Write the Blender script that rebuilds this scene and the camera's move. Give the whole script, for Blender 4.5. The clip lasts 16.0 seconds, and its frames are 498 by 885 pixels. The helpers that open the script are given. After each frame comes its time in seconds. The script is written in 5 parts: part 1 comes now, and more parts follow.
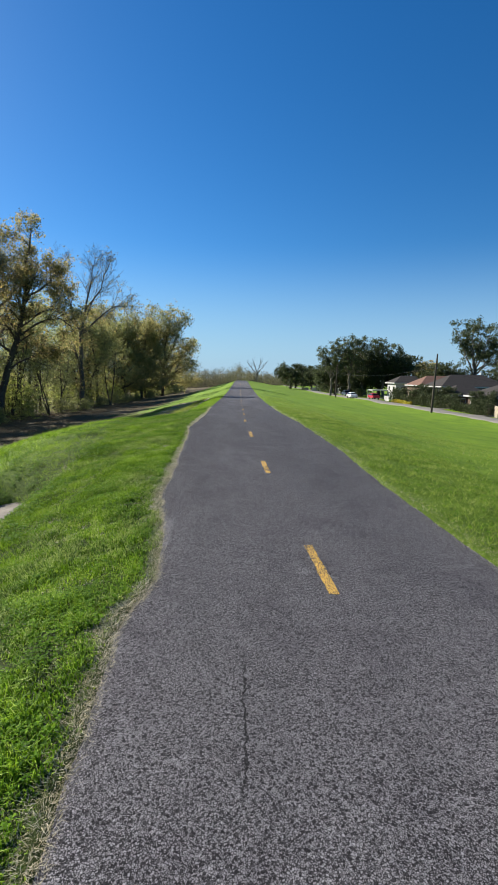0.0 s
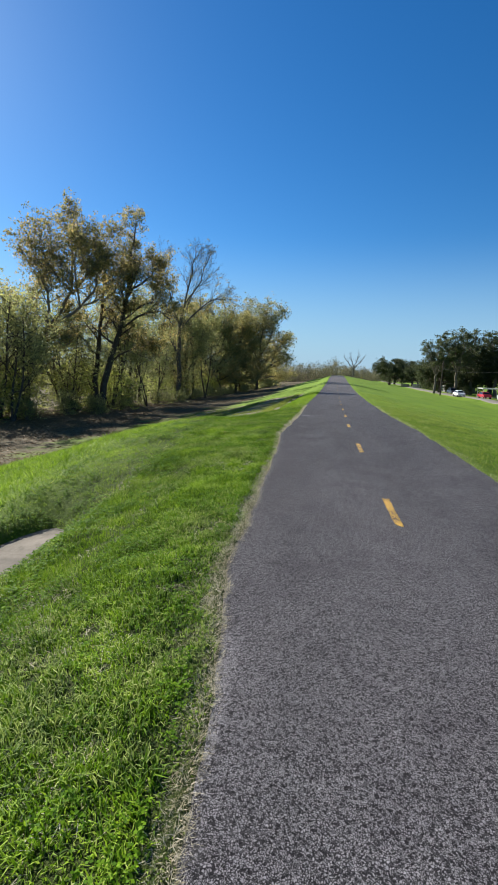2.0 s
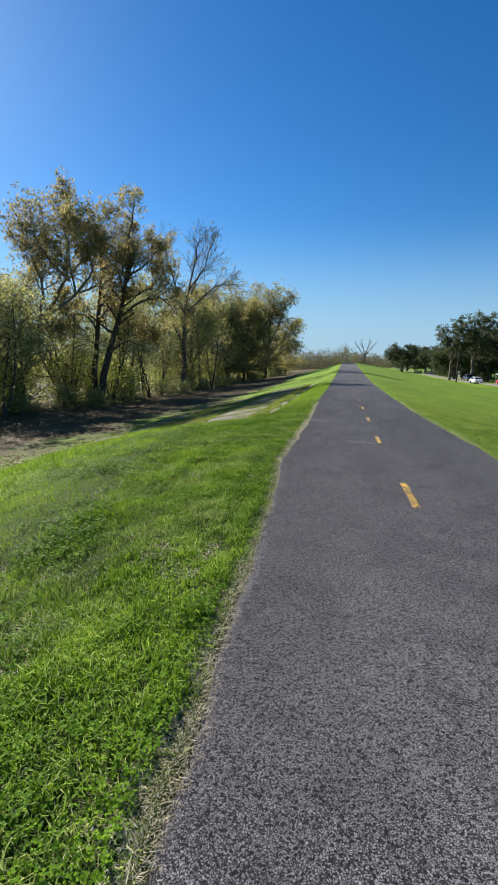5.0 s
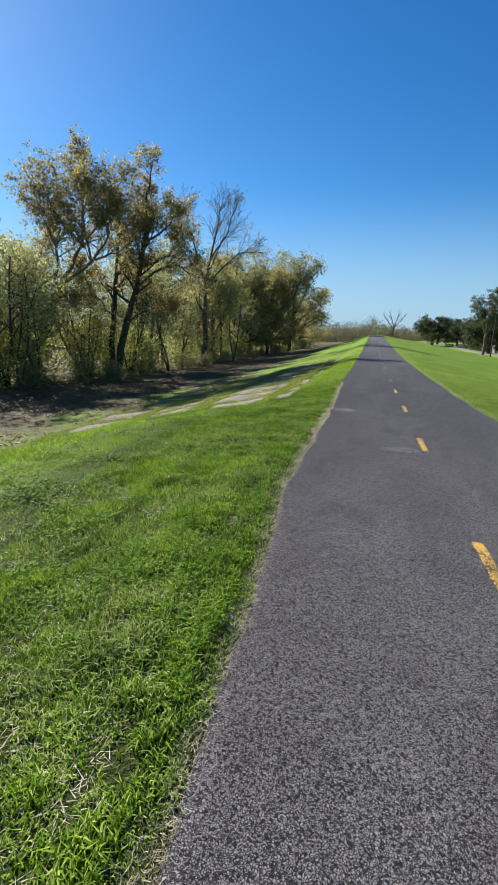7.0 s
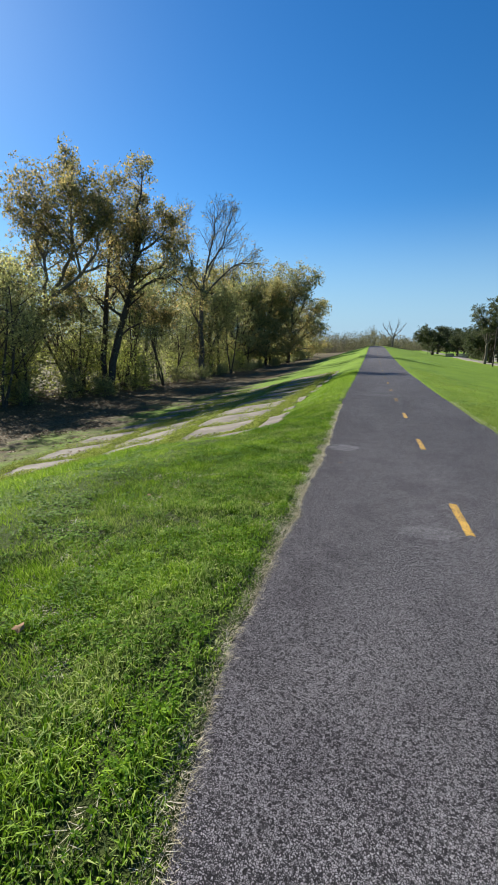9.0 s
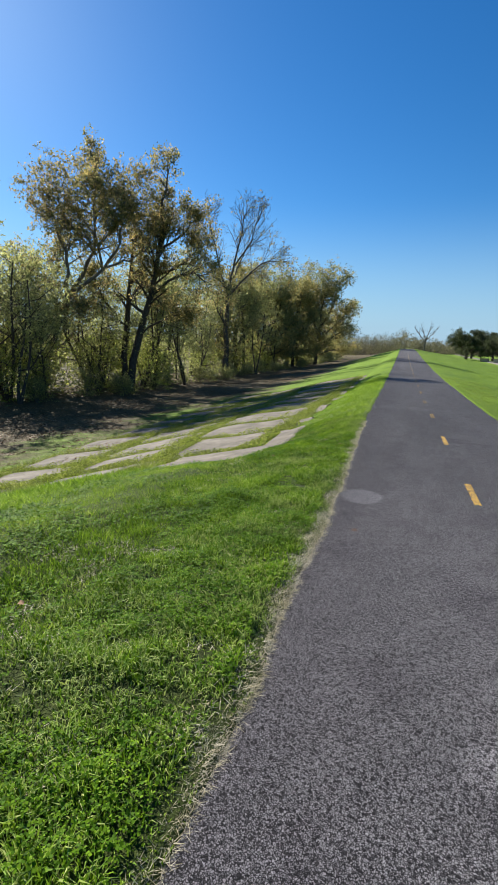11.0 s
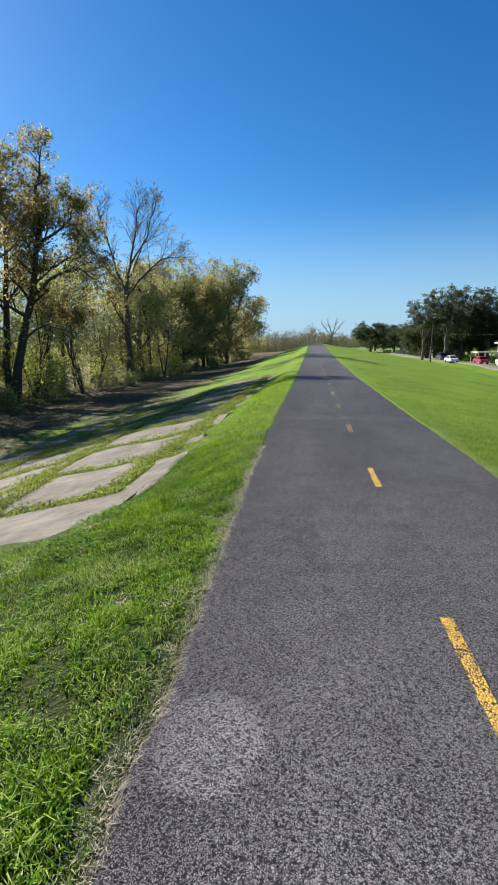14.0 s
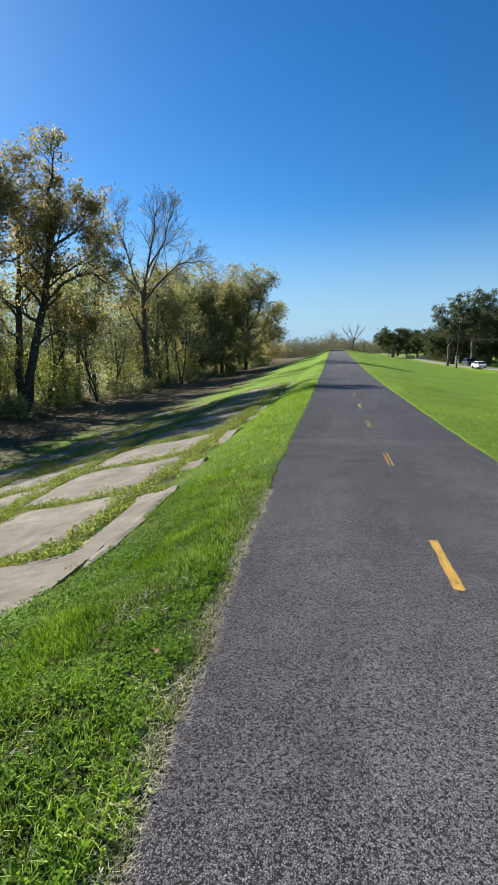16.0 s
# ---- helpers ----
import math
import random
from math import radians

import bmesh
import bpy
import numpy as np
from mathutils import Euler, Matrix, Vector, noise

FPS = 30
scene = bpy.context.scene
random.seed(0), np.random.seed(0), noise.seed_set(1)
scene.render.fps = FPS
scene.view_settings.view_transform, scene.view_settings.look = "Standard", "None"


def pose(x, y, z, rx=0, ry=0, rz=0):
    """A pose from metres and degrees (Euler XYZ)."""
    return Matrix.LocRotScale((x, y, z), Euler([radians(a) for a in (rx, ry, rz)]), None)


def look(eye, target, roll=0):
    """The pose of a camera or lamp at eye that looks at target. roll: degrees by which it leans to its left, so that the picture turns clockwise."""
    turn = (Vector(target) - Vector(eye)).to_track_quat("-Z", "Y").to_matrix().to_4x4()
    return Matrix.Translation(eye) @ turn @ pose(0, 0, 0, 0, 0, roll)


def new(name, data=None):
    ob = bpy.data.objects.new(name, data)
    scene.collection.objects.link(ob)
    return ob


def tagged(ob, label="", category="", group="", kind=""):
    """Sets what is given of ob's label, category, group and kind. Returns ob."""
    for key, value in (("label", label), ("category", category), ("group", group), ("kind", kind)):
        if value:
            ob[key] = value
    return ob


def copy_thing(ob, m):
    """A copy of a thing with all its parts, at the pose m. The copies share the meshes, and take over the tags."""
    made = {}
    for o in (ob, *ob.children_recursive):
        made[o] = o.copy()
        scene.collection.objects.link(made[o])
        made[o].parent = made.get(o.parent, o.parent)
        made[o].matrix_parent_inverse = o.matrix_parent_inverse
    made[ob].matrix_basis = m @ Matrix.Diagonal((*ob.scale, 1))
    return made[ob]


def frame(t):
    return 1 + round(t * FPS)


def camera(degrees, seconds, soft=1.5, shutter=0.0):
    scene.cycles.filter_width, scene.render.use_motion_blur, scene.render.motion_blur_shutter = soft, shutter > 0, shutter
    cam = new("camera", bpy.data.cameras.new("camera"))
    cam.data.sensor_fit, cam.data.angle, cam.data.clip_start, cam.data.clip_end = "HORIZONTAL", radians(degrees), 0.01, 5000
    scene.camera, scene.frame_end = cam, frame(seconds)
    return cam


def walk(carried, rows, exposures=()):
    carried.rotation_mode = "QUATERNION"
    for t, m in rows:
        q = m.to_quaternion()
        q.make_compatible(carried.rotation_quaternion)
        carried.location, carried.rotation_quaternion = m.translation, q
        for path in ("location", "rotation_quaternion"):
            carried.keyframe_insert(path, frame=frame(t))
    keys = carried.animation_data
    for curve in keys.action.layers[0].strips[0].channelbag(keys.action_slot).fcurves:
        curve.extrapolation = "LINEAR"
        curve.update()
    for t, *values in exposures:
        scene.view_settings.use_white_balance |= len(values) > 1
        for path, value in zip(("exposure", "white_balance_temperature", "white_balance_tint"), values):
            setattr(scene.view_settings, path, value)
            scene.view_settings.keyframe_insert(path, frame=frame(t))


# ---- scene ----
cam = camera(55.8, 16.0)

PATH = [
    (0, (-0.077, 0.316, 1.178), (-0.04, 2.297, 0.907), 1.0),
    (0.5, (-0.13, 0.889, 1.178), (-0.254, 2.863, 0.882), 2.0),
    (1, (-0.21, 1.5, 1.196), (-0.396, 3.466, 0.876), 1.8),
    (1.5, (-0.247, 2.08, 1.185), (-0.59, 4.021, 0.846), 2.3),
    (2, (-0.323, 2.706, 1.193), (-0.671, 4.652, 0.888), 1.9),
    (2.5, (-0.356, 3.249, 1.167), (-0.715, 5.188, 0.84), 1.9),
    (3, (-0.429, 3.801, 1.187), (-0.73, 5.75, 0.851), 1.8),
    (3.5, (-0.453, 4.359, 1.212), (-0.761, 6.306, 0.878), 1.8),
    (4, (-0.55, 4.884, 1.209), (-1.055, 6.787, 0.857), 2.2),
    (4.5, (-0.573, 5.472, 1.271), (-0.961, 7.404, 0.934), 1.2),
    (7, (-0.703, 8.194, 1.358), (-1.179, 10.078, 0.888), 1.5),
    (7.5, (-0.742, 8.832, 1.351), (-1.268, 10.705, 0.889), 1.6),
    (8, (-0.771, 9.402, 1.392), (-1.237, 11.299, 0.963), 1.4),
    (8.5, (-0.791, 9.937, 1.423), (-1.255, 11.835, 0.998), 0.9),
    (11, (-0.878, 12.695, 1.484), (-1.466, 14.558, 1.056), 2.0),
    (11.5, (-0.863, 13.264, 1.544), (-1.378, 15.152, 1.133), 1.6),
    (12, (-0.872, 13.849, 1.532), (-1.399, 15.733, 1.116), 1.2),
    (12.5, (-0.857, 14.47, 1.511), (-1.201, 16.397, 1.103), -0.5),
    (13, (-0.789, 15.067, 1.483), (-1.088, 16.996, 1.051), -0.6),
    (13.5, (-0.775, 15.688, 1.437), (-1.0, 17.63, 1.015), -0.4),
    (14, (-0.776, 16.311, 1.425), (-1.037, 18.248, 1.002), -0.4),
    (14.5, (-0.809, 16.861, 1.403), (-1.154, 18.785, 0.979), -0.1),
    (15, (-0.826, 17.443, 1.414), (-1.199, 19.364, 1.002), -0.4),
    (15.5, (-0.838, 17.994, 1.393), (-1.268, 19.904, 0.988), 0.2),
    (16, (-0.863, 18.61, 1.381), (-1.208, 20.539, 0.983), -0.6),
]
walk(cam, [(t, look(eye, target, roll)) for t, eye, target, roll in PATH], exposures=[(0.0, 1.0), (1.0, 1.0), (2.0, 0.97), (4.5, 0.97), (7.0, 1.03), (10.8, 1.02), (11.5, 0.88), (12.5, 0.96), (13.5, 1.10), (16.0, 1.08)])


# ---- light ----
SUN_AZ, SUN_EL = 51.0, 31.5      # degrees to the left of the way ahead, and above the horizon
world = bpy.data.worlds.new("sky")
scene.world = world
world.use_nodes = True
wn = world.node_tree.nodes
sky = wn.new("ShaderNodeTexSky")
sky.sky_type, sky.sun_disc = "NISHITA", False
sky.sun_elevation, sky.sun_rotation = radians(SUN_EL), radians(-SUN_AZ)
sky.altitude, sky.air_density, sky.dust_density, sky.ozone_density = 0, 1.0, 0.20, 5.0
wn["Background"].inputs["Strength"].default_value = 0.0595
wl = world.node_tree.links
deep = wn.new("ShaderNodeHueSaturation")
deep.inputs["Saturation"].default_value = 1.26
wl.new(sky.outputs["Color"], deep.inputs["Color"])
tint = wn.new("ShaderNodeMix")
tint.data_type, tint.blend_type = "RGBA", "MULTIPLY"
tint.inputs[0].default_value, tint.inputs[7].default_value = 1.0, (0.76, 0.92, 1.0, 1)
wl.new(deep.outputs["Color"], tint.inputs[6])
# pale haze low over the horizon
way = wn.new("ShaderNodeTexCoord")
high = wn.new("ShaderNodeSeparateXYZ")
wl.new(way.outputs["Generated"], high.inputs[0])
low = wn.new("ShaderNodeMapRange")
low.interpolation_type = "SMOOTHSTEP"
for i, v in ((1, -0.02), (2, 0.27), (3, 0.85), (4, 0.0)):
    low.inputs[i].default_value = v
wl.new(high.outputs[2], low.inputs[0])
haze = wn.new("ShaderNodeMix")
haze.data_type = "RGBA"
haze.inputs[7].default_value = (3.1, 4.9, 6.8, 1)
wl.new(low.outputs[0], haze.inputs[0])
wl.new(tint.outputs[2], haze.inputs[6])
wl.new(haze.outputs[2], wn["Background"].inputs["Color"])
sun_way = Vector((-math.sin(radians(SUN_AZ)) * math.cos(radians(SUN_EL)),
                  math.cos(radians(SUN_AZ)) * math.cos(radians(SUN_EL)), math.sin(radians(SUN_EL))))
sun = new("sun", bpy.data.lights.new("sun", "SUN"))
sun.data.energy, sun.data.angle, sun.data.color = 5.0, radians(0.5), (1.0, 0.95, 0.86)
sun.matrix_world = look(sun_way * 200, (0, 0, 0))


# ---- materials ----
class Mat:
    """A node material with a short way to add nodes."""

    def __init__(self, name):
        self.m = bpy.data.materials.new(name)
        self.m.use_nodes = True
        self.t = self.m.node_tree
        self.bsdf = self.t.nodes["Principled BSDF"]
        self.out = self.t.nodes["Material Output"]

    def add(self, kind, **kw):
        n = self.t.nodes.new(kind)
        for k, v in kw.items():
            if k in n.inputs:
                self.put(n.inputs[k], v)
        return n

    def put(self, socket, v):
        if hasattr(v, "is_output"):
            self.t.links.new(v, socket)
        else:
            socket.default_value = v

    def place(self, scale=(1, 1, 1)):
        g = self.add("ShaderNodeNewGeometry")
        mp = self.add("ShaderNodeMapping")
        self.put(mp.inputs["Vector"], g.outputs["Position"])
        mp.inputs["Scale"].default_value = scale
        return mp.outputs["Vector"]

    def noise(self, vec, scale, detail=4.0, rough=0.6):
        n = self.add("ShaderNodeTexNoise")
        self.put(n.inputs["Vector"], vec)
        n.inputs["Scale"].default_value, n.inputs["Detail"].default_value, n.inputs["Roughness"].default_value = scale, detail, rough
        return n.outputs["Fac"]

    def voronoi(self, vec, scale, feature="F1"):
        n = self.t.nodes.new("ShaderNodeTexVoronoi")
        n.feature = feature
        self.put(n.inputs["Vector"], vec)
        n.inputs["Scale"].default_value = scale
        return n

    def ramp(self, fac, stops):
        n = self.t.nodes.new("ShaderNodeValToRGB")
        self.put(n.inputs["Fac"], fac)
        e = n.color_ramp.elements
        while len(e) < len(stops):
            e.new(0.5)
        for el, (p, c) in zip(e, stops):
            el.position = p
            el.color = (*c, 1) if len(c) == 3 else c
        return n.outputs["Color"]

    def grey(self, fac, lo, hi, a=0.0, b=1.0):
        n = self.t.nodes.new("ShaderNodeMapRange")
        for i, v in enumerate((fac, lo, hi, a, b)):
            self.put(n.inputs[i], v)
        return n.outputs["Result"]

    def mix(self, fac, a, b, kind="MIX"):
        n = self.t.nodes.new("ShaderNodeMix")
        n.data_type, n.blend_type = "RGBA", kind
        for i, v in ((0, fac), (6, a), (7, b)):
            if not hasattr(v, "is_output") and i > 0:
                v = (*v, 1)
            self.put(n.inputs[i], v)
        return n.outputs[2]

    def math(self, op, a, b=0.0):
        n = self.t.nodes.new("ShaderNodeMath")
        n.operation = op
        self.put(n.inputs[0], a)
        self.put(n.inputs[1], b)
        return n.outputs[0]

    def bump(self, height, strength=0.5, dist=0.01):
        n = self.add("ShaderNodeBump")
        self.put(n.inputs["Height"], height)
        n.inputs["Strength"].default_value, n.inputs["Distance"].default_value = strength, dist
        self.put(self.bsdf.inputs["Normal"], n.outputs["Normal"])

    def island(self):
        return self.add("ShaderNodeNewGeometry").outputs["Random Per Island"]

    def chance(self):
        return self.add("ShaderNodeObjectInfo").outputs["Random"]

    def done(self, color, rough=0.8, metal=0.0, spec=0.3):
        self.put(self.bsdf.inputs["Base Color"], color if hasattr(color, "is_output") else (*color, 1))
        self.put(self.bsdf.inputs["Roughness"], rough)
        self.put(self.bsdf.inputs["Metallic"], metal)
        self.put(self.bsdf.inputs["Specular IOR Level"], spec)
        return self.m

    def leafy(self, color, share=0.4):
        """A thin leaf: part of the light goes through."""
        tr = self.add("ShaderNodeBsdfTranslucent")
        self.put(tr.inputs["Color"], color)
        mx = self.add("ShaderNodeMixShader")
        mx.inputs[0].default_value = share
        self.t.links.new(self.bsdf.outputs[0], mx.inputs[1])
        self.t.links.new(tr.outputs[0], mx.inputs[2])
        self.t.links.new(mx.outputs[0], self.out.inputs["Surface"])


def plain(name, color, rough=0.7, metal=0.0, vary=0.25, scale=6.0, spec=0.3):
    k = Mat(name)
    v = k.place()
    n = k.noise(v, scale, 5)
    c = k.mix(k.grey(n, 0.3, 0.7), tuple(x * (1 - vary) for x in color), tuple(min(1, x * (1 + vary)) for x in color))
    k.bump(k.noise(v, scale * 8, 3), 0.15, 0.01)
    return k.done(c, rough, metal, spec)


def mat_asphalt():
    k = Mat("weathered asphalt")
    v = k.place()
    warp = k.add("ShaderNodeTexNoise")
    k.put(warp.inputs["Vector"], v)
    warp.inputs["Scale"].default_value = 90.0
    bent = k.add("ShaderNodeVectorMath")
    bent.operation = "MULTIPLY_ADD"
    k.put(bent.inputs[0], warp.outputs["Color"])
    bent.inputs[1].default_value = (0.016, 0.016, 0.016)
    k.put(bent.inputs[2], v)
    stones = k.voronoi(bent.outputs[0], 122.0)
    rift = k.voronoi(bent.outputs[0], 122.0, "DISTANCE_TO_EDGE")
    tone = k.add("ShaderNodeSeparateColor")
    k.put(tone.inputs[0], stones.outputs["Color"])
    # chips of stone, some of them sunk or broken out, with dark binder in uneven gaps between them
    c = k.ramp(tone.outputs[0], [(0.0, (0.016, 0.015, 0.016)), (0.10, (0.04, 0.038, 0.04)), (0.18, (0.115, 0.111, 0.115)), (0.6, (0.148, 0.143, 0.147)), (0.9, (0.172, 0.167, 0.171)), (1.0, (0.195, 0.19, 0.193))])
    grain = k.noise(v, 320.0, 3, 0.7)
    c = k.mix(1.0, c, k.ramp(grain, [(0.3, (0.74, 0.74, 0.74)), (0.7, (1.22, 1.22, 1.22))]), "MULTIPLY")
    wide = k.grey(k.noise(v, 70.0, 3, 0.7), 0.36, 0.70, 0.02, 0.15)
    gap = k.grey(k.math("SUBTRACT", rift.outputs["Distance"], wide), -0.02, 0.12, 1.0, 0.0)
    c = k.mix(k.math("MULTIPLY", gap, 0.97), c, (0.007, 0.0068, 0.0075))
    tar = k.grey(k.noise(v, 60.0, 3, 0.7), 0.54, 0.72, 0.0, 0.32)
    c = k.mix(tar, c, (0.028, 0.026, 0.029))
    height = k.math("MULTIPLY", k.math("SUBTRACT", 1.0, gap), k.grey(tone.outputs[0], 0.1, 0.7, 0.35, 1.0))
    broad = k.noise(k.place((1.0, 0.25, 1.0)), 0.9, 5, 0.6)
    c = k.mix(1.0, c, k.ramp(broad, [(0.32, (0.86, 0.86, 0.86)), (0.68, (1.14, 1.13, 1.12))]), "MULTIPLY")
    dark = k.noise(v, 2.2, 4, 0.65)
    c = k.mix(1.0, c, k.ramp(dark, [(0.5, (1.0, 1.0, 1.0)), (0.75, (0.72, 0.70, 0.73))]), "MULTIPLY")
    c = k.mix(1.0, c, (1.98, 1.95, 1.97), "MULTIPLY")
    spot = k.add("ShaderNodeSeparateXYZ")
    k.put(spot.inputs[0], v)
    # a short crack along the path
    bend = k.math("MULTIPLY", k.math("SUBTRACT", k.noise(v, 14.0, 4, 0.7), 0.5), 0.09)
    off = k.math("ABSOLUTE", k.math("ADD", k.math("ADD", spot.outputs[0], 0.04), bend))
    along = k.math("MULTIPLY", k.grey(spot.outputs[1], 1.75, 1.95), k.grey(spot.outputs[1], 2.6, 2.9, 1.0, 0.0))
    c = k.mix(k.math("MULTIPLY", k.grey(off, 0.003, 0.007, 0.9, 0.0), along), c, (0.01, 0.01, 0.01))
    # dust and grit along the left rim
    rim = k.add("ShaderNodeAttribute")
    rim.attribute_name = "rim"
    grit = k.math("ADD", rim.outputs["Fac"], k.math("MULTIPLY", k.math("SUBTRACT", k.noise(v, 9.0, 5, 0.7), 0.5), 0.28))
    c = k.mix(k.grey(grit, 0.0, 0.05, 0.16, 0.0), c, (0.24, 0.23, 0.22))
    # the margin, which wheels do not polish, is darker than the middle
    margin = k.math("MULTIPLY", k.grey(grit, 0.15, 0.8, 1.0, 0.0), k.grey(spot.outputs[1], 5.0, 9.0))
    c = k.mix(margin, c, k.mix(1.0, c, (0.82, 0.81, 0.83), "MULTIPLY"))
    # a small rust stain
    rust = k.add("ShaderNodeVectorMath")
    rust.operation = "DISTANCE"
    k.put(rust.inputs[0], k.add("ShaderNodeNewGeometry").outputs["Position"])
    rust.inputs[1].default_value = (-1.15, 16.85, -0.18)
    c = k.mix(k.grey(k.math("ADD", rust.outputs["Value"], k.math("MULTIPLY", k.noise(v, 30.0, 3), 0.06)), 0.04, 0.075, 0.4, 0.0), c, (0.26, 0.12, 0.04))
    # worn light spots, each with an uneven rim
    wob = k.noise(v, 7.0, 3)
    pos = k.add("ShaderNodeSeparateXYZ")
    k.put(pos.inputs[0], k.add("ShaderNodeNewGeometry").outputs["Position"])
    for sx, sy, rx, ry, amount in SPOTS:
        dx = k.math("DIVIDE", k.math("SUBTRACT", pos.outputs[0], sx), rx)
        dy = k.math("DIVIDE", k.math("SUBTRACT", pos.outputs[1], sy), ry)
        d = k.math("ADD", k.math("MULTIPLY", dx, dx), k.math("MULTIPLY", dy, dy))
        d = k.math("ADD", d, k.math("MULTIPLY", k.math("SUBTRACT", wob, 0.5), 0.9))
        c = k.mix(k.grey(d, 0.8, 1.1, amount, 0.0), c, k.mix(1.0, c, (2.15, 2.17, 2.15), "MULTIPLY"))
    k.bump(height, 1.0, 0.008)
    return k.done(c, 0.86, 0.0, 0.12)


# light worn spots on the asphalt: x, y, half width, half length, strength
SPOTS = [(-1.17, 17.94, 0.24, 0.28, 0.6), (-0.25, 14.45, 0.26, 0.16, 0.25), (0.0, 40.4, 1.7, 0.22, 0.5),
         (0.0, 27.3, 1.9, 0.35, 0.14), (0.43, 3.83, 0.06, 0.07, 0.3), (-1.2, 9.0, 0.10, 0.9, 0.2), (-0.80, 4.4, 0.09, 0.8, 0.3)]


def mat_paint():
    k = Mat("worn yellow road paint")
    v = k.place()
    cell = k.voronoi(v, 62.0, "DISTANCE_TO_EDGE")
    worn = k.grey(k.noise(v, 5.0, 4), 0.3, 0.75, 0.03, 0.20)
    bare = k.math("LESS_THAN", cell.outputs["Distance"], worn)
    n = k.noise(v, 40, 3)
    c = k.mix(n, (0.62, 0.33, 0.03), (0.86, 0.52, 0.09))
    c = k.mix(bare, c, (0.045, 0.04, 0.035))
    k.bump(k.grey(cell.outputs["Distance"], 0.0, 0.25), 0.7, 0.006)
    return k.done(c, 0.7, 0.0, 0.3)


GREENS = [(0.0, (0.012, 0.028, 0.003)), (0.2, (0.04, 0.09, 0.005)), (0.48, (0.145, 0.27, 0.012)), (0.8, (0.31, 0.46, 0.03)), (1.0, (0.50, 0.60, 0.13))]


def mat_ground():
    k = Mat("mown levee turf with leaf litter")
    g = k.add("ShaderNodeNewGeometry")
    pos = k.add("ShaderNodeSeparateXYZ")
    k.put(pos.inputs[0], g.outputs["Position"])
    v = k.place()
    n1 = k.noise(v, 0.35, 5, 0.6)
    n2 = k.noise(v, 3.5, 5, 0.7)
    n3 = k.noise(v, 28.0, 4, 0.75)
    m = k.math("ADD", k.math("MULTIPLY", n1, 0.35), k.math("ADD", k.math("MULTIPLY", n2, 0.3), k.math("MULTIPLY", n3, 0.4)))
    turf = k.ramp(k.grey(m, 0.33, 0.72), [(0.0, (0.045, 0.08, 0.009)), (0.4, (0.12, 0.205, 0.013)), (0.75, (0.185, 0.29, 0.018)), (1.0, (0.27, 0.36, 0.04))])
    # thin, drier turf in patches
    dry = k.grey(k.noise(v, 0.9, 5, 0.7), 0.58, 0.72)
    turf = k.mix(k.math("MULTIPLY", dry, 0.3), turf, (0.20, 0.22, 0.05))
    # dark thatch under the tall blades of the shoulders, shade between blades painted in
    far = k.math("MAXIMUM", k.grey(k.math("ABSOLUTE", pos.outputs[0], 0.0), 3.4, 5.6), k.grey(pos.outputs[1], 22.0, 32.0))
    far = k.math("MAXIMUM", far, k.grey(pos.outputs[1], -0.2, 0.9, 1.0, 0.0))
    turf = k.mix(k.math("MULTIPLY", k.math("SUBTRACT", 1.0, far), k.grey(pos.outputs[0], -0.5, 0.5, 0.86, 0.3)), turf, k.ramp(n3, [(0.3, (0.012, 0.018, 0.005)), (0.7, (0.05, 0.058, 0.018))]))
    # fallen leaves and bare soil under the trees on the river side
    litter = k.ramp(k.noise(v, 5.0, 6, 0.8), [(0.3, (0.025, 0.024, 0.012)), (0.45, (0.075, 0.062, 0.030)), (0.58, (0.14, 0.105, 0.055)), (0.75, (0.26, 0.20, 0.12))])
    edge = k.math("ADD", pos.outputs[0], k.math("MULTIPLY", k.math("SUBTRACT", k.noise(v, 0.16, 5, 0.6), 0.5), 18.0))
    edge = k.math("ADD", edge, k.math("MULTIPLY", k.math("SUBTRACT", k.noise(v, 1.1, 5, 0.7), 0.5), 11.0))
    edge = k.math("SUBTRACT", edge, k.grey(pos.outputs[1], 48.0, 75.0, 0.0, 5.0))
    c = k.mix(k.grey(edge, -14.0, -19.0), turf, litter)
    # dark soil between the slabs of the revetment
    soil = k.math("MULTIPLY", k.math("MULTIPLY", k.grey(pos.outputs[0], -15.3, -14.9), k.grey(pos.outputs[0], -3.95, -3.75, 1.0, 0.0)), k.math("MULTIPLY", k.grey(pos.outputs[1], 22.6, 23.0), k.grey(pos.outputs[1], 50.0, 56.0, 1.0, 0.0)))
    c = k.mix(k.math("MULTIPLY", soil, 0.85), c, k.ramp(n3, [(0.3, (0.02, 0.018, 0.010)), (0.7, (0.085, 0.075, 0.035))]))
    h = k.math("ADD", n3, k.math("MULTIPLY", n2, 0.6))
    k.bump(h, 1.0, 0.06)
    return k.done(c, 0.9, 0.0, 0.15)


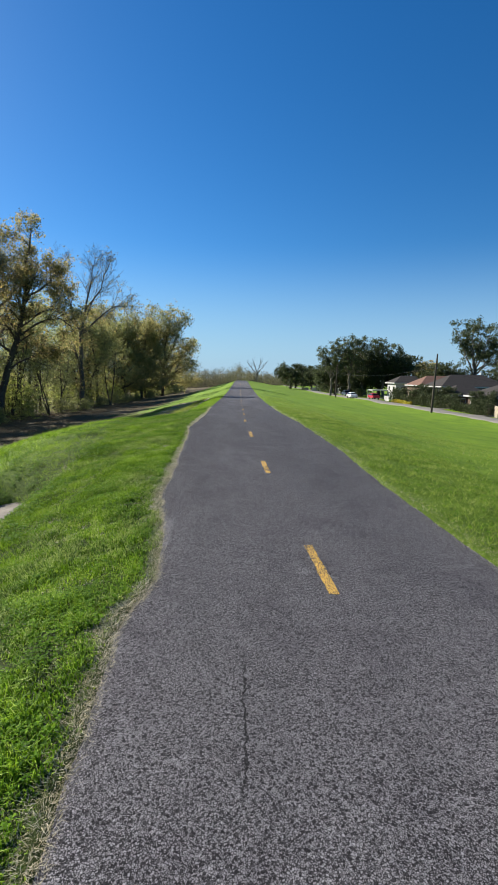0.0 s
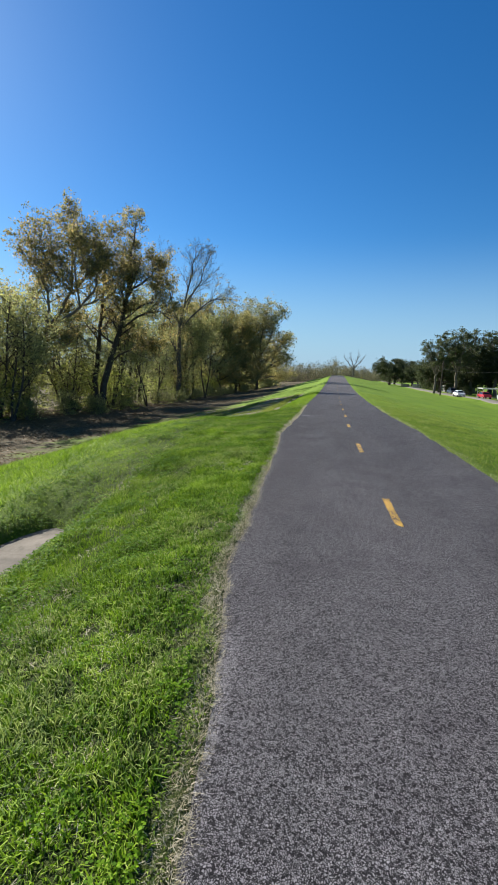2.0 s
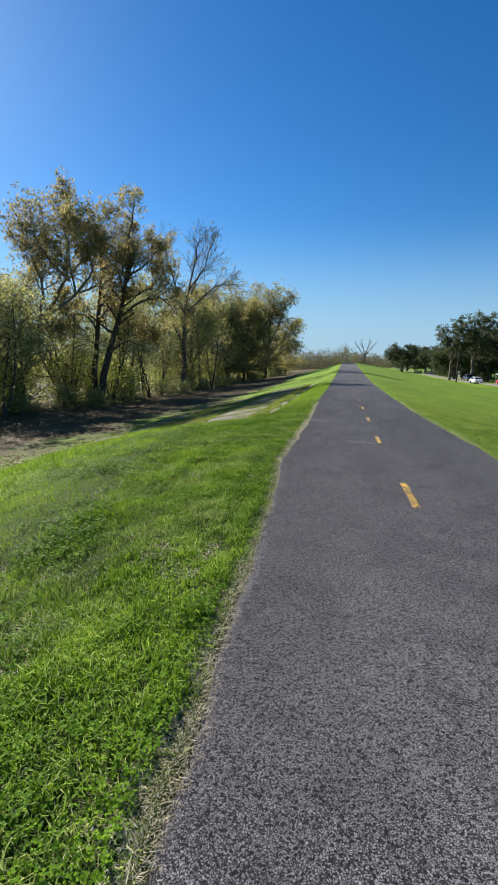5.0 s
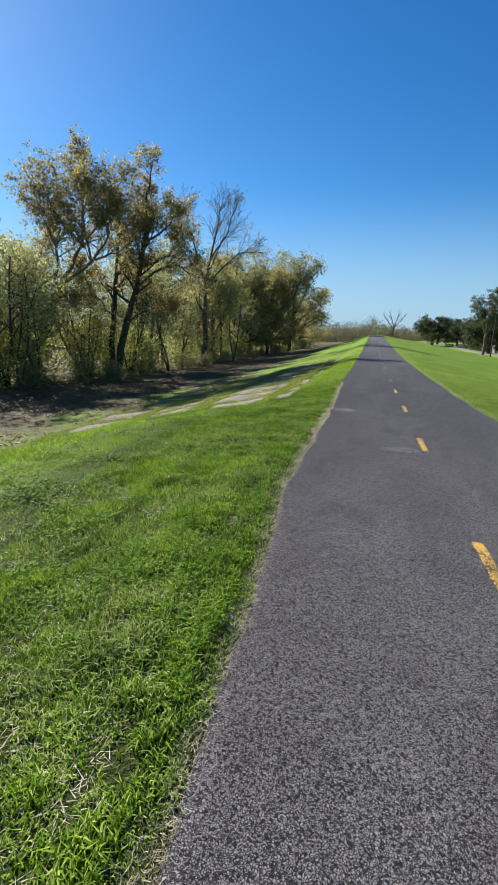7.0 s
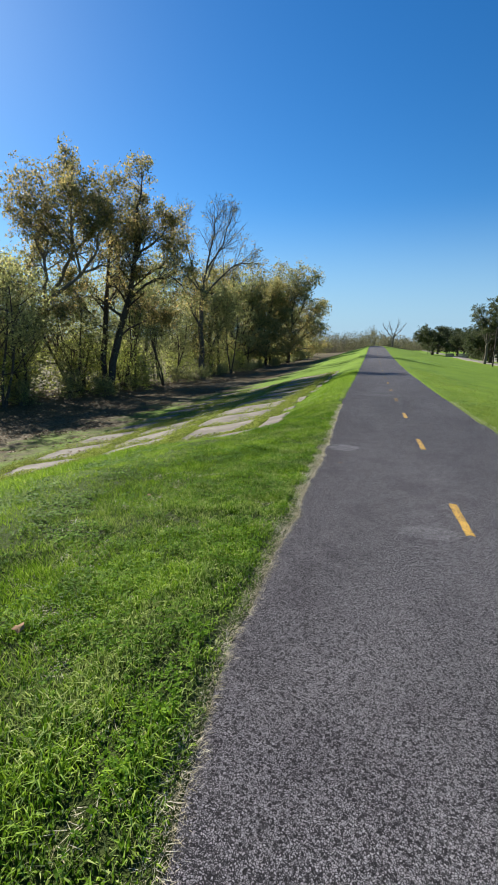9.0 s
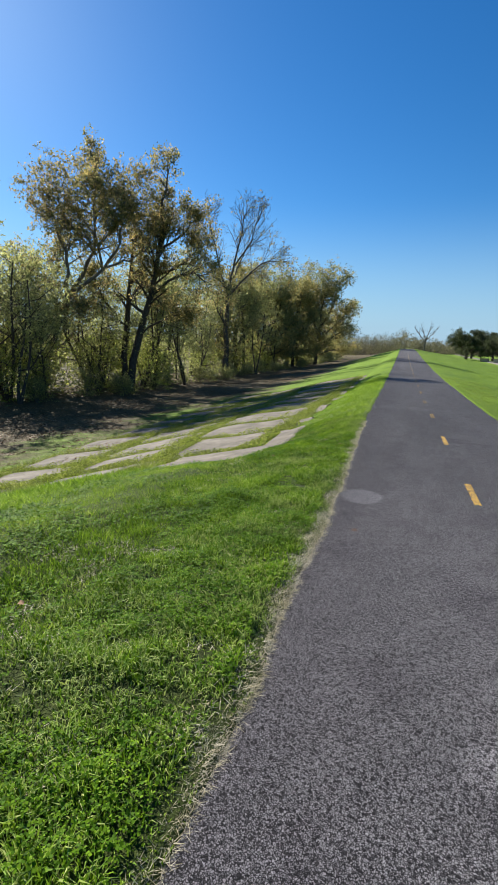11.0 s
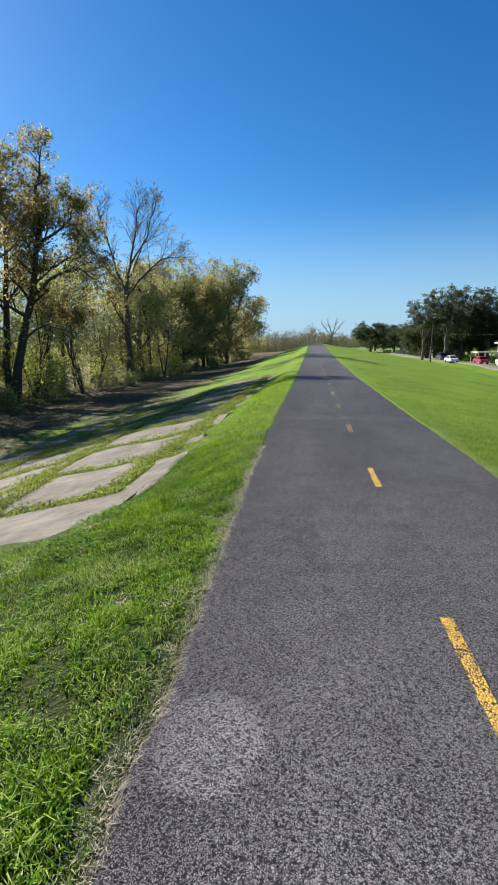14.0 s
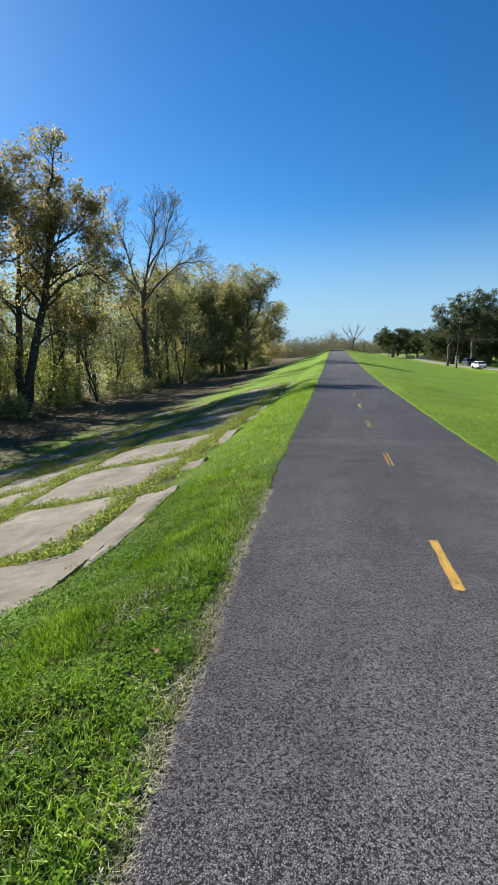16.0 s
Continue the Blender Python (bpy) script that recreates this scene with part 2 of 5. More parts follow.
def mat_blades(name, stops, share=0.45, worn=0.0, gloss=0.14):
    k = Mat(name)
    v = k.place()
    patch = k.noise(v, 2.2, 5, 0.65)
    f = k.math("ADD", k.math("MULTIPLY", k.island(), 0.72), k.math("MULTIPLY", k.grey(patch, 0.34, 0.72), 0.42))
    c = k.ramp(f, stops)
    if worn:
        w = k.math("ADD", k.grey(k.noise(v, 0.8, 5, 0.65), 0.42, 0.70), k.math("MULTIPLY", k.math("SUBTRACT", k.island(), 0.55), 0.9))
        c = k.mix(k.grey(w, 0.42, 0.62, 0.0, worn), c, k.ramp(k.island(), [(0.0, (0.20, 0.19, 0.075)), (1.0, (0.50, 0.46, 0.27))]))
    k.done(c, 0.6, 0.0, gloss)
    k.leafy(c, share)
    return k.m


def mat_leaves(name, stops, share=0.4, gloss=0.3):
    k = Mat(name)
    f = k.math("ADD", k.math("MULTIPLY", k.island(), 0.75), k.math("MULTIPLY", k.noise(k.place(), 0.35, 3), 0.3))
    c = k.ramp(f, stops)
    k.done(c, 0.5, 0.0, gloss)
    k.leafy(c, share)
    return k.m


def mat_bark(name, lo, hi):
    k = Mat(name)
    v = k.place((1, 1, 0.2))
    n = k.noise(v, 14, 5, 0.7)
    c = k.mix(k.grey(n, 0.3, 0.7), lo, hi)
    k.bump(n, 0.8, 0.03)
    return k.done(c, 0.9, 0.0, 0.15)


def mat_concrete():
    k = Mat("stained old concrete")
    v = k.place()
    n = k.noise(v, 1.3, 6, 0.65)
    f = k.noise(v, 45, 4, 0.7)
    c = k.mix(k.grey(n, 0.32, 0.66), (0.095, 0.083, 0.066), (0.235, 0.205, 0.165))
    streak = k.noise(k.place((0.35, 2.2, 1.0)), 2.4, 5, 0.7)
    c = k.mix(k.grey(streak, 0.48, 0.7, 0.0, 0.5), c, (0.09, 0.08, 0.066))
    c = k.mix(k.grey(f, 0.45, 0.8, 0.0, 0.5), c, (0.12, 0.10, 0.08))
    c = k.mix(k.grey(k.noise(v, 3.0, 6, 0.75), 0.50, 0.68, 0.0, 0.65), c, (0.075, 0.066, 0.048))
    k.bump(f, 0.35, 0.01)
    return k.done(c, 0.9, 0.0, 0.2)


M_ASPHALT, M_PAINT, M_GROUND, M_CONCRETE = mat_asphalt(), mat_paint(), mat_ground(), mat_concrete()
M_GRASS = mat_blades("fresh grass blades", GREENS, 0.34, 0.36)
M_CLOVER = mat_blades("clover leaves", [(0.0, (0.030, 0.08, 0.005)), (0.5, (0.085, 0.185, 0.008)), (1.0, (0.21, 0.36, 0.016))], 0.38, 0.0, 0.05)
M_STRAW = mat_blades("dry grass blades", [(0.0, (0.15, 0.14, 0.05)), (0.15, (0.34, 0.30, 0.15)), (0.4, (0.54, 0.48, 0.31)), (0.8, (0.70, 0.64, 0.48)), (1.0, (0.78, 0.73, 0.59))], 0.3)
M_LAWN = mat_blades("short lawn blades", [(0.0, (0.07, 0.13, 0.008)), (0.4, (0.175, 0.295, 0.02)), (0.75, (0.31, 0.45, 0.035)), (1.0, (0.50, 0.56, 0.14))], 0.42)
M_SHORT = mat_blades("close-mown grass", [(0.0, (0.06, 0.11, 0.012)), (0.4, (0.175, 0.26, 0.035)), (0.75, (0.30, 0.385, 0.06)), (1.0, (0.47, 0.48, 0.19))], 0.45)
M_WEED = mat_blades("rough olive grass", [(0.0, (0.05, 0.07, 0.013)), (0.4, (0.17, 0.21, 0.035)), (0.75, (0.33, 0.40, 0.06)), (1.0, (0.50, 0.48, 0.17))], 0.45)
M_BARK = mat_bark("dark tree bark", (0.035, 0.028, 0.022), (0.13, 0.105, 0.08))
M_BARK_GREY = mat_bark("grey twigs and bark", (0.05, 0.043, 0.038), (0.16, 0.14, 0.12))
M_LITTER = mat_leaves("fallen brown leaves", [(0.0, (0.05, 0.035, 0.02)), (0.5, (0.16, 0.10, 0.05)), (0.85, (0.30, 0.20, 0.11)), (1.0, (0.40, 0.31, 0.20))], 0.1, 0.02)
M_BARK_PALE = mat_bark("greyish tree bark", (0.08, 0.066, 0.052), (0.26, 0.22, 0.18))
M_AUTUMN = mat_leaves("olive and ochre autumn leaves", [(0.0, (0.05, 0.06, 0.025)), (0.4, (0.185, 0.18, 0.065)), (0.68, (0.39, 0.325, 0.12)), (0.88, (0.47, 0.33, 0.12)), (1.0, (0.42, 0.23, 0.09))], 0.66)
M_RUSSET = mat_leaves("brownish green autumn leaves", [(0.0, (0.07, 0.085, 0.035)), (0.4, (0.21, 0.22, 0.085)), (0.7, (0.37, 0.33, 0.12)), (0.9, (0.50, 0.34, 0.11)), (1.0, (0.44, 0.24, 0.09))], 0.66)
M_OLIVE = mat_leaves("dull olive leaves", [(0.0, (0.09, 0.105, 0.045)), (0.5, (0.27, 0.285, 0.11)), (0.85, (0.50, 0.50, 0.18)), (1.0, (0.58, 0.51, 0.24))], 0.68)
M_YOUNG = mat_leaves("fresh green undergrowth leaves", [(0.0, (0.11, 0.14, 0.04)), (0.5, (0.32, 0.36, 0.08)), (0.85, (0.52, 0.54, 0.12)), (1.0, (0.60, 0.56, 0.17))], 0.7)
M_OAK = mat_leaves("dark evergreen oak leaves", [(0.0, (0.026, 0.036, 0.016)), (0.5, (0.058, 0.074, 0.032)), (1.0, (0.125, 0.14, 0.06))], 0.4, 0.1)
# brighter copy of M_OAK, with the sunlit look put into its colour
M_OAK_LIT = mat_leaves("grey-green evergreen leaves in a sunlit tone", [(0.0, (0.03, 0.042, 0.018)), (0.5, (0.08, 0.10, 0.042)), (1.0, (0.18, 0.195, 0.085))], 0.45, 0.2)
# muted leaf tones, the haze of the distance put into the colour
M_FAR = mat_leaves("far woodland leaves with haze in the colour", [(0.0, (0.065, 0.07, 0.04)), (0.5, (0.15, 0.145, 0.08)), (1.0, (0.28, 0.24, 0.145))], 0.5, 0.1)


# ---- the lie of the land ----
def prof(y):
    """Height of the levee's crown along the way."""
    return np.interp(y, [-40, 0, 3, 6, 9, 12, 14, 17, 20, 30, 40, 54, 80, 105, 130, 150, 200, 400],
                     [-0.7, -0.45, -0.36, -0.25, -0.17, -0.12, -0.13, -0.19, -0.25, -0.39, -0.46, -0.46, -0.2, 0.25, 0.45, 0.4, -0.3, -1.0])


def left_edge(y):
    y = np.asarray(y, float)
    e = np.interp(y, [-20, 0, 1.8, 2.6, 3.2, 3.7, 4.4, 4.9, 5.5, 6.1, 8.5, 10.5, 12.6, 17, 20, 26, 41, 400],
                  [-0.6, -0.66, -0.74, -0.80, -0.80, -0.70, -0.76, -0.86, -0.98, -1.04, -1.15, -1.25, -1.42, -1.42, -1.5, -1.6, -1.64, -1.7])
    return e + 0.07 * (value_noise(y * 1.3, y * 0 + 0.5, 31) - 0.5) + 0.045 * (value_noise(y * 4.1, y * 0 + 0.5, 32) - 0.5) + 0.03 * (value_noise(y * 11.0, y * 0 + 0.5, 33) - 0.5)


def right_edge(y):
    y = np.asarray(y, float)
    e = np.interp(y, [-20, 0, 4.1, 6.1, 11.6, 14, 22, 41, 400], [2.3, 2.25, 2.06, 1.92, 1.77, 1.72, 1.58, 1.55, 1.5])
    return e + 0.06 * (value_noise(y * 1.2, y * 0 + 0.5, 34) - 0.5) + 0.035 * (value_noise(y * 4.4, y * 0 + 0.5, 35) - 0.5)


def value_noise(x, y, seed=0):
    """Smooth noise from 0 to 1 on arrays."""
    xi, yi = np.floor(x).astype(np.int64), np.floor(y).astype(np.int64)
    fx, fy = x - xi, y - yi
    fx, fy = fx * fx * (3 - 2 * fx), fy * fy * (3 - 2 * fy)

    def rnd(a, b):
        n = (a * 374761393 + b * 668265263 + seed * 974711) & 0x7FFFFFFF
        n = ((n ^ (n >> 13)) * 1274126177) & 0x7FFFFFFF
        return ((n ^ (n >> 16)) & 0xFFFF) / 65535.0

    return (rnd(xi, yi) * (1 - fx) + rnd(xi + 1, yi) * fx) * (1 - fy) + (rnd(xi, yi + 1) * (1 - fx) + rnd(xi + 1, yi + 1) * fx) * fy


LEFT_D = [0, 0.04, 0.4, 0.8, 2.1, 4.0, 5.2, 9.4, 14.0, 24.5, 30, 60, 3000]
LEFT_Z = [0.0, 0.015, -0.05, -0.18, -0.74, -1.22, -1.45, -2.75, -3.75, -4.95, -5.0, -5.0, -5.4]
WIDE_D = [0, 0.04, 1.2, 2.6, 4.1, 6.0, 13.0, 24.5, 30, 60, 3000]
WIDE_Z = [0.0, 0.015, -0.01, -0.09, -0.38, -1.04, -3.2, -4.95, -5.0, -5.0, -5.4]
RIGHT_D = [0, 0.04, 0.6, 2.5, 22.5, 26, 60, 3000]
RIGHT_Z = [0.0, 0.015, -0.03, -0.3, -3.6, -3.8, -3.9, -4.3]


def lie(x, y):
    """Height of the smooth ground, on arrays; the river side has a wide grassy shoulder in places."""
    x, y = np.asarray(x, float), np.asarray(y, float)
    d, e = left_edge(y) - x, x - right_edge(y)
    w = np.interp(y, [-10, 0, 6, 8, 10, 12, 16, 19, 21, 22.5, 24], [0.35, 0.35, 0.35, 0.6, 0.8, 1, 1, 0.75, 0.35, 0.1, 0])
    z = np.where(x < 0, np.interp(d, LEFT_D, LEFT_Z) * (1 - w) + np.interp(d, WIDE_D, WIDE_Z) * w, np.interp(e, RIGHT_D, RIGHT_Z))
    return z + prof(y) * np.interp(x, [-26, -6, 8, 25], [0, 1, 1, 0])


def land(x, y):
    """Height of the ground with its bumps, on arrays."""
    x, y = np.asarray(x, float), np.asarray(y, float)
    le, re = left_edge(y), right_edge(y)
    z = lie(x, y)
    out = np.clip(np.maximum(le - x, x - re) / 0.8, 0, 1)
    rough = 0.05 * (value_noise(x * 2.3, y * 2.3, 1) - 0.5) + 0.10 * (value_noise(x * 0.7, y * 0.7, 2) - 0.5) + 0.35 * (value_noise(x * 0.13, y * 0.13, 3) - 0.5) * np.clip((np.abs(x) - 15) / 8, 0, 1)
    paved = np.clip(np.minimum(np.minimum(x + 15.2, -3.1 - x), np.minimum(y - 21.2, 56 - y)) / 0.4, 0, 1)
    z = z + rough * out * (1 - 0.8 * paved)
    # a washed-out hollow round a bare piece of concrete
    z = z - 0.62 * np.exp(-(((x + 3.92) / 0.52) ** 2 + ((y - 7.4) / 1.35) ** 2))
    return np.where((x > le + 0.02) & (x < re - 0.02), prof(y) - 0.07, z)


def mesh_from(name, co, quads=None, tris=None, mat=None, smooth=False):
    """A mesh from numpy arrays."""
    me = bpy.data.meshes.new(name)
    loops, starts, n = [], [], 0
    for f in (quads, tris):
        if f is not None and len(f):
            loops.append(f.reshape(-1))
            starts.append(n + np.arange(len(f)) * f.shape[1])
            n += f.size
    loops, starts = np.concatenate(loops).astype(np.int32), np.concatenate(starts).astype(np.int32)
    me.vertices.add(len(co))
    me.vertices.foreach_set("co", np.ascontiguousarray(co, np.float32).reshape(-1))
    me.loops.add(len(loops))
    me.loops.foreach_set("vertex_index", loops)
    me.polygons.add(len(starts))
    me.polygons.foreach_set("loop_start", starts)
    me.polygons.foreach_set("use_smooth", np.full(len(starts), smooth))
    me.update(calc_edges=True)
    if mat:
        me.materials.append(mat)
    return me


def part(name, data, mat, parent=None, label=""):
    """Links a bmesh or a mesh as one object, under a thing or a part."""
    if isinstance(data, bmesh.types.BMesh):
        me = bpy.data.meshes.new(name)
        data.to_mesh(me)
        data.free()
        me.materials.append(mat)
    else:
        me = data
        if mat and not me.materials:
            me.materials.append(mat)
    ob = new(name, me)
    ob.parent = parent
    return tagged(ob, label)


def thing(name, m, label, category, group="", kind=""):
    ob = new(name)
    ob.matrix_world = m
    return tagged(ob, label, category, group, kind)


def grid(xx, yy, zz):
    """Quads over a grid of shape (rows, columns)."""
    r, c = xx.shape
    i = np.arange(r * c).reshape(r, c)
    q = np.stack([i[:-1, :-1], i[:-1, 1:], i[1:, 1:], i[1:, :-1]], -1).reshape(-1, 4)
    return np.stack([xx, yy, zz], -1).reshape(-1, 3), q


def box(bm, x0, x1, y0, y1, z0, z1, bevel=0.0):
    v = bmesh.ops.create_cube(bm, size=1.0, matrix=Matrix.Translation(((x0 + x1) / 2, (y0 + y1) / 2, (z0 + z1) / 2)) @ Matrix.Diagonal((x1 - x0, y1 - y0, z1 - z0, 1)))["verts"]
    if bevel:
        bmesh.ops.bevel(bm, geom=list({e for a in v for e in a.link_edges}), offset=bevel, segments=1, affect="EDGES", clamp_overlap=True)
    return bm


# ---- ground ----
rows = np.unique(np.concatenate([np.arange(-40, -2, 2.0), np.arange(-2, 32, 0.16), np.arange(32, 70, 0.5), np.arange(70, 220, 2.0), np.geomspace(220, 3500, 40), -np.geomspace(40, 1500, 20)]))
ld = np.concatenate([np.arange(0, 0.3, 0.04), np.arange(0.3, 4.0, 0.14), np.arange(4, 16, 0.5), np.arange(16, 40, 1.2), np.geomspace(42, 3000, 24)])
rd = np.concatenate([np.arange(0, 0.2, 0.04), np.arange(0.2, 5.0, 0.22), np.arange(5, 40, 1.2), np.geomspace(42, 3000, 24)])
le, re = left_edge(rows)[:, None], right_edge(rows)[:, None]
xx = np.concatenate([le - ld[::-1][None], le + 0.06, re - 0.06, re + rd[None]], 1)
yy = np.repeat(rows[:, None], xx.shape[1], 1)
co, q = grid(xx, yy, land(xx, yy))
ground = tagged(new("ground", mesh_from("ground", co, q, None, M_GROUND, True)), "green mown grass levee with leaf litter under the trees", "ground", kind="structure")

# ---- the asphalt path ----
py = np.unique(np.concatenate([np.arange(-12, 34, 0.1), np.arange(34, 80, 0.6), np.arange(80, 262, 3.0)]))
le, re = left_edge(py)[:, None], right_edge(py)[:, None]
s = np.concatenate([[0, 0], np.linspace(0, 1, 21), [1, 1]])[None]
px = le + (re - le) * s
pyy = np.repeat(py[:, None], px.shape[1], 1)
pz = prof(pyy) + 0.012 * np.sin(np.pi * np.clip(s, 0, 1)) + 0.012 * (value_noise(px * 0.9, pyy * 0.9, 5) - 0.5)
pz[:, 0] -= 0.09
pz[:, -1] -= 0.09
pz[:, 1] -= 0.012
pz[:, -2] -= 0.012
px[:, 0] -= 0.03
px[:, -1] += 0.03
co, q = grid(px, pyy, pz)
path_mesh = mesh_from("bike_path", co, q, None, M_ASPHALT, False)
path_mesh.attributes.new("rim", "FLOAT", "POINT").data.foreach_set("value", np.ascontiguousarray((px - le), np.float32).reshape(-1))
path = tagged(new("bike_path", path_mesh), "grey weathered asphalt bike path along the levee top", "path", kind="structure")


def crown(x, y):
    a, b = left_edge(y), right_edge(y)
    return prof(y) + 0.012 * np.sin(np.pi * np.clip((x - a) / (b - a), 0, 1)) + 0.012 * (value_noise(np.asarray(x) * 0.9, np.asarray(y) * 0.9, 5) - 0.5)


# ---- the yellow centre dashes ----
def dash_line(y):
    return np.interp(y, [0, 4, 7.5, 11.2, 14.9, 18.5, 30, 60, 110], [0.85, 0.57, 0.32, 0.165, 0.06, 0.055, -0.04, -0.15, -0.2])


def road_dash(y0, y1, seed, split=False):
    rng = np.random.default_rng(seed)
    ys = np.linspace(y0, y1, 14)
    half = 0.037 + rng.normal(0, 0.003, (14, 2))
    c = dash_line(ys)
    # on a worn dash the middle is gone and two thin stripes are left
    gap = 0.45 if split else 0.3
    x = np.stack([c - half[:, 0], c - half[:, 0] * gap, c + half[:, 1] * gap, c + half[:, 1]], 1)
    yv = np.repeat(ys[:, None], 4, 1)
    yv[0] += rng.normal(0, 0.012, 4)
    yv[-1] += rng.normal(0, 0.012, 4)
    co, q = grid(x, yv, crown(x, yv) + 0.005)
    q = q[np.arange(len(q)) % 3 != 1] if split else q
    return tagged(new("centre_dash", mesh_from("centre_dash", co, q, None, M_PAINT)), "worn yellow painted dash on the asphalt path", "road marking", "centre dashes", "structure")


for k in range(-1, 26):
    y0 = 3.47 + 3.658 * k
    road_dash(y0, y0 + 0.88, 100 + k, k in (6, 7, 9))


# ---- trees ----
def unit(v):
    return v / (np.linalg.norm(v) + 1e-9)


def tubes(branches, sides=(7, 4, 3, 3, 3)):
    """One mesh of tapered tubes from (points, radii, level)."""
    vs, fs, n = [], [], 0
    for pts, rad, lev in branches:
        k = sides[min(lev, len(sides) - 1)]
        t = np.gradient(pts, axis=0)
        t /= np.linalg.norm(t, axis=1)[:, None] + 1e-9
        a = np.cross(t, np.array([0.31, 0.17, 0.93]))
        a /= np.linalg.norm(a, axis=1)[:, None] + 1e-9
        b = np.cross(t, a)
        w = np.arange(k) * 2 * np.pi / k
        ring = pts[:, None] + rad[:, None, None] * (np.cos(w)[None, :, None] * a[:, None] + np.sin(w)[None, :, None] * b[:, None])
        vs.append(ring.reshape(-1, 3))
        i = n + np.arange(len(pts) * k).reshape(len(pts), k)
        j = np.roll(i, -1, 1)
        fs.append(np.stack([i[:-1], j[:-1], j[1:], i[1:]], -1).reshape(-1, 4))
        n += len(pts) * k
    return np.concatenate(vs), np.concatenate(fs)


def leaf_cards(rng, p, size, droop=0.0):
    """Small diamond leaves at the points p, turned every way."""
    n = len(p)
    a = rng.normal(size=(n, 3))
    a[:, 2] -= droop
    a /= np.linalg.norm(a, axis=1)[:, None]
    b = np.cross(a, rng.normal(size=(n, 3)))
    b /= np.linalg.norm(b, axis=1)[:, None]
    s = size * rng.uniform(0.6, 1.35, (n, 1))
    co = np.stack([p - a * s * 0.6, p + b * s * 0.42 + a * s * 0.1, p + a * s * 0.6 - b * s * 0.25], 1).reshape(-1, 3)
    return co, np.arange(n * 3).reshape(n, 3)


def grow(rng, p, d, length, r, lev, top, out, spec, slim=False):
    """Adds one branch and all that springs from it to out."""
    n = max(4, int(length / 0.9)) if lev < 2 else (3 if lev == 2 else 2)
    if slim:
        n = 3 if lev == 0 else 2
    pts, dd = [p], d
    for i in range(n):
        dd = unit(dd + rng.normal(0, spec["wob"] * (1.0 if lev else 0.5), 3) + np.array([0, 0, spec["up"][min(lev, 3)]]))
        pts.append(pts[-1] + dd * length / n)
    pts = np.array(pts)
    rad = r * np.linspace(1, 0.3 if lev else 0.35, n + 1) ** 1.0
    if lev == 0:
        rad[0] *= 1.35
    out.append((pts, rad, lev))
    if lev >= top:
        return
    kids = spec["kids"][lev]
    for j in range(kids):
        s = spec["low"][lev] + (1 - spec["low"][lev]) * (j + rng.uniform(0.1, 0.9)) / kids
        f = s * n
        i = min(int(f), n - 1)
        q = pts[i] + (pts[i + 1] - pts[i]) * (f - i)
        t = unit(pts[i + 1] - pts[i])
        side = unit(np.cross(t, rng.normal(size=3)))
        ang = radians(rng.uniform(*spec["ang"]))
        kd = unit(t * math.cos(ang) + side * math.sin(ang))
        ln = length * spec["len"][lev] * rng.uniform(0.7, 1.2) * (1.15 - 0.55 * s)
        grow(rng, q, kd, ln, max(0.018, np.interp(f, np.arange(n + 1), rad) * rng.uniform(0.5, 0.7)), lev + 1, top, out, spec, slim)


TALL = dict(wob=0.13, up=(0.05, 0.04, 0.02, 0.0), kids=(11, 6, 4), low=(0.28, 0.25, 0.2), ang=(38, 78), len=(0.42, 0.45, 0.45))
BROAD = dict(wob=0.13, up=(0.03, 0.03, 0.02, 0.0), kids=(9, 7, 4), low=(0.22, 0.2, 0.2), ang=(40, 75), len=(0.62, 0.5, 0.45))
OPEN = dict(wob=0.12, up=(0.05, 0.06, 0.04, 0.02), kids=(11, 6, 4), low=(0.28, 0.3, 0.2), ang=(30, 68), len=(0.50, 0.45, 0.45))
THIN = dict(OPEN, kids=(9, 5, 3), ang=(38, 80), up=(0.04, 0.02, 0.0, 0.0))
UMBRELLA = dict(wob=0.12, up=(0.02, 0.03, 0.04, 0.03), kids=(9, 7, 4), low=(0.35, 0.45, 0.3), ang=(35, 70), len=(0.70, 0.40, 0.36))
SPRAY = dict(wob=0.13, up=(0.05, 0.06, 0.05, 0.03), kids=(9, 6, 4), low=(0.2, 0.2, 0.2), ang=(25, 68), len=(0.5, 0.52, 0.5))
TWIGGY = dict(wob=0.10, up=(0.05, 0.07, 0.07, 0.05), kids=(9, 7, 4), low=(0.2, 0.15, 0.15), ang=(22, 55), len=(0.5, 0.55, 0.5))
BUSH = dict(wob=0.2, up=(0.02, 0.0, 0.0, 0.0), kids=(5, 3, 3), low=(0.1, 0.15, 0.2), ang=(35, 85), len=(0.6, 0.5, 0.5))


def stout(out, top, fine):
    """The branches thick enough to show, with a share of the finest twigs."""
    return [b for i, b in enumerate(out) if b[2] < top - (fine == 0) or (i * 0.618) % 1 < max(fine, 0.5 * (b[2] < top))]


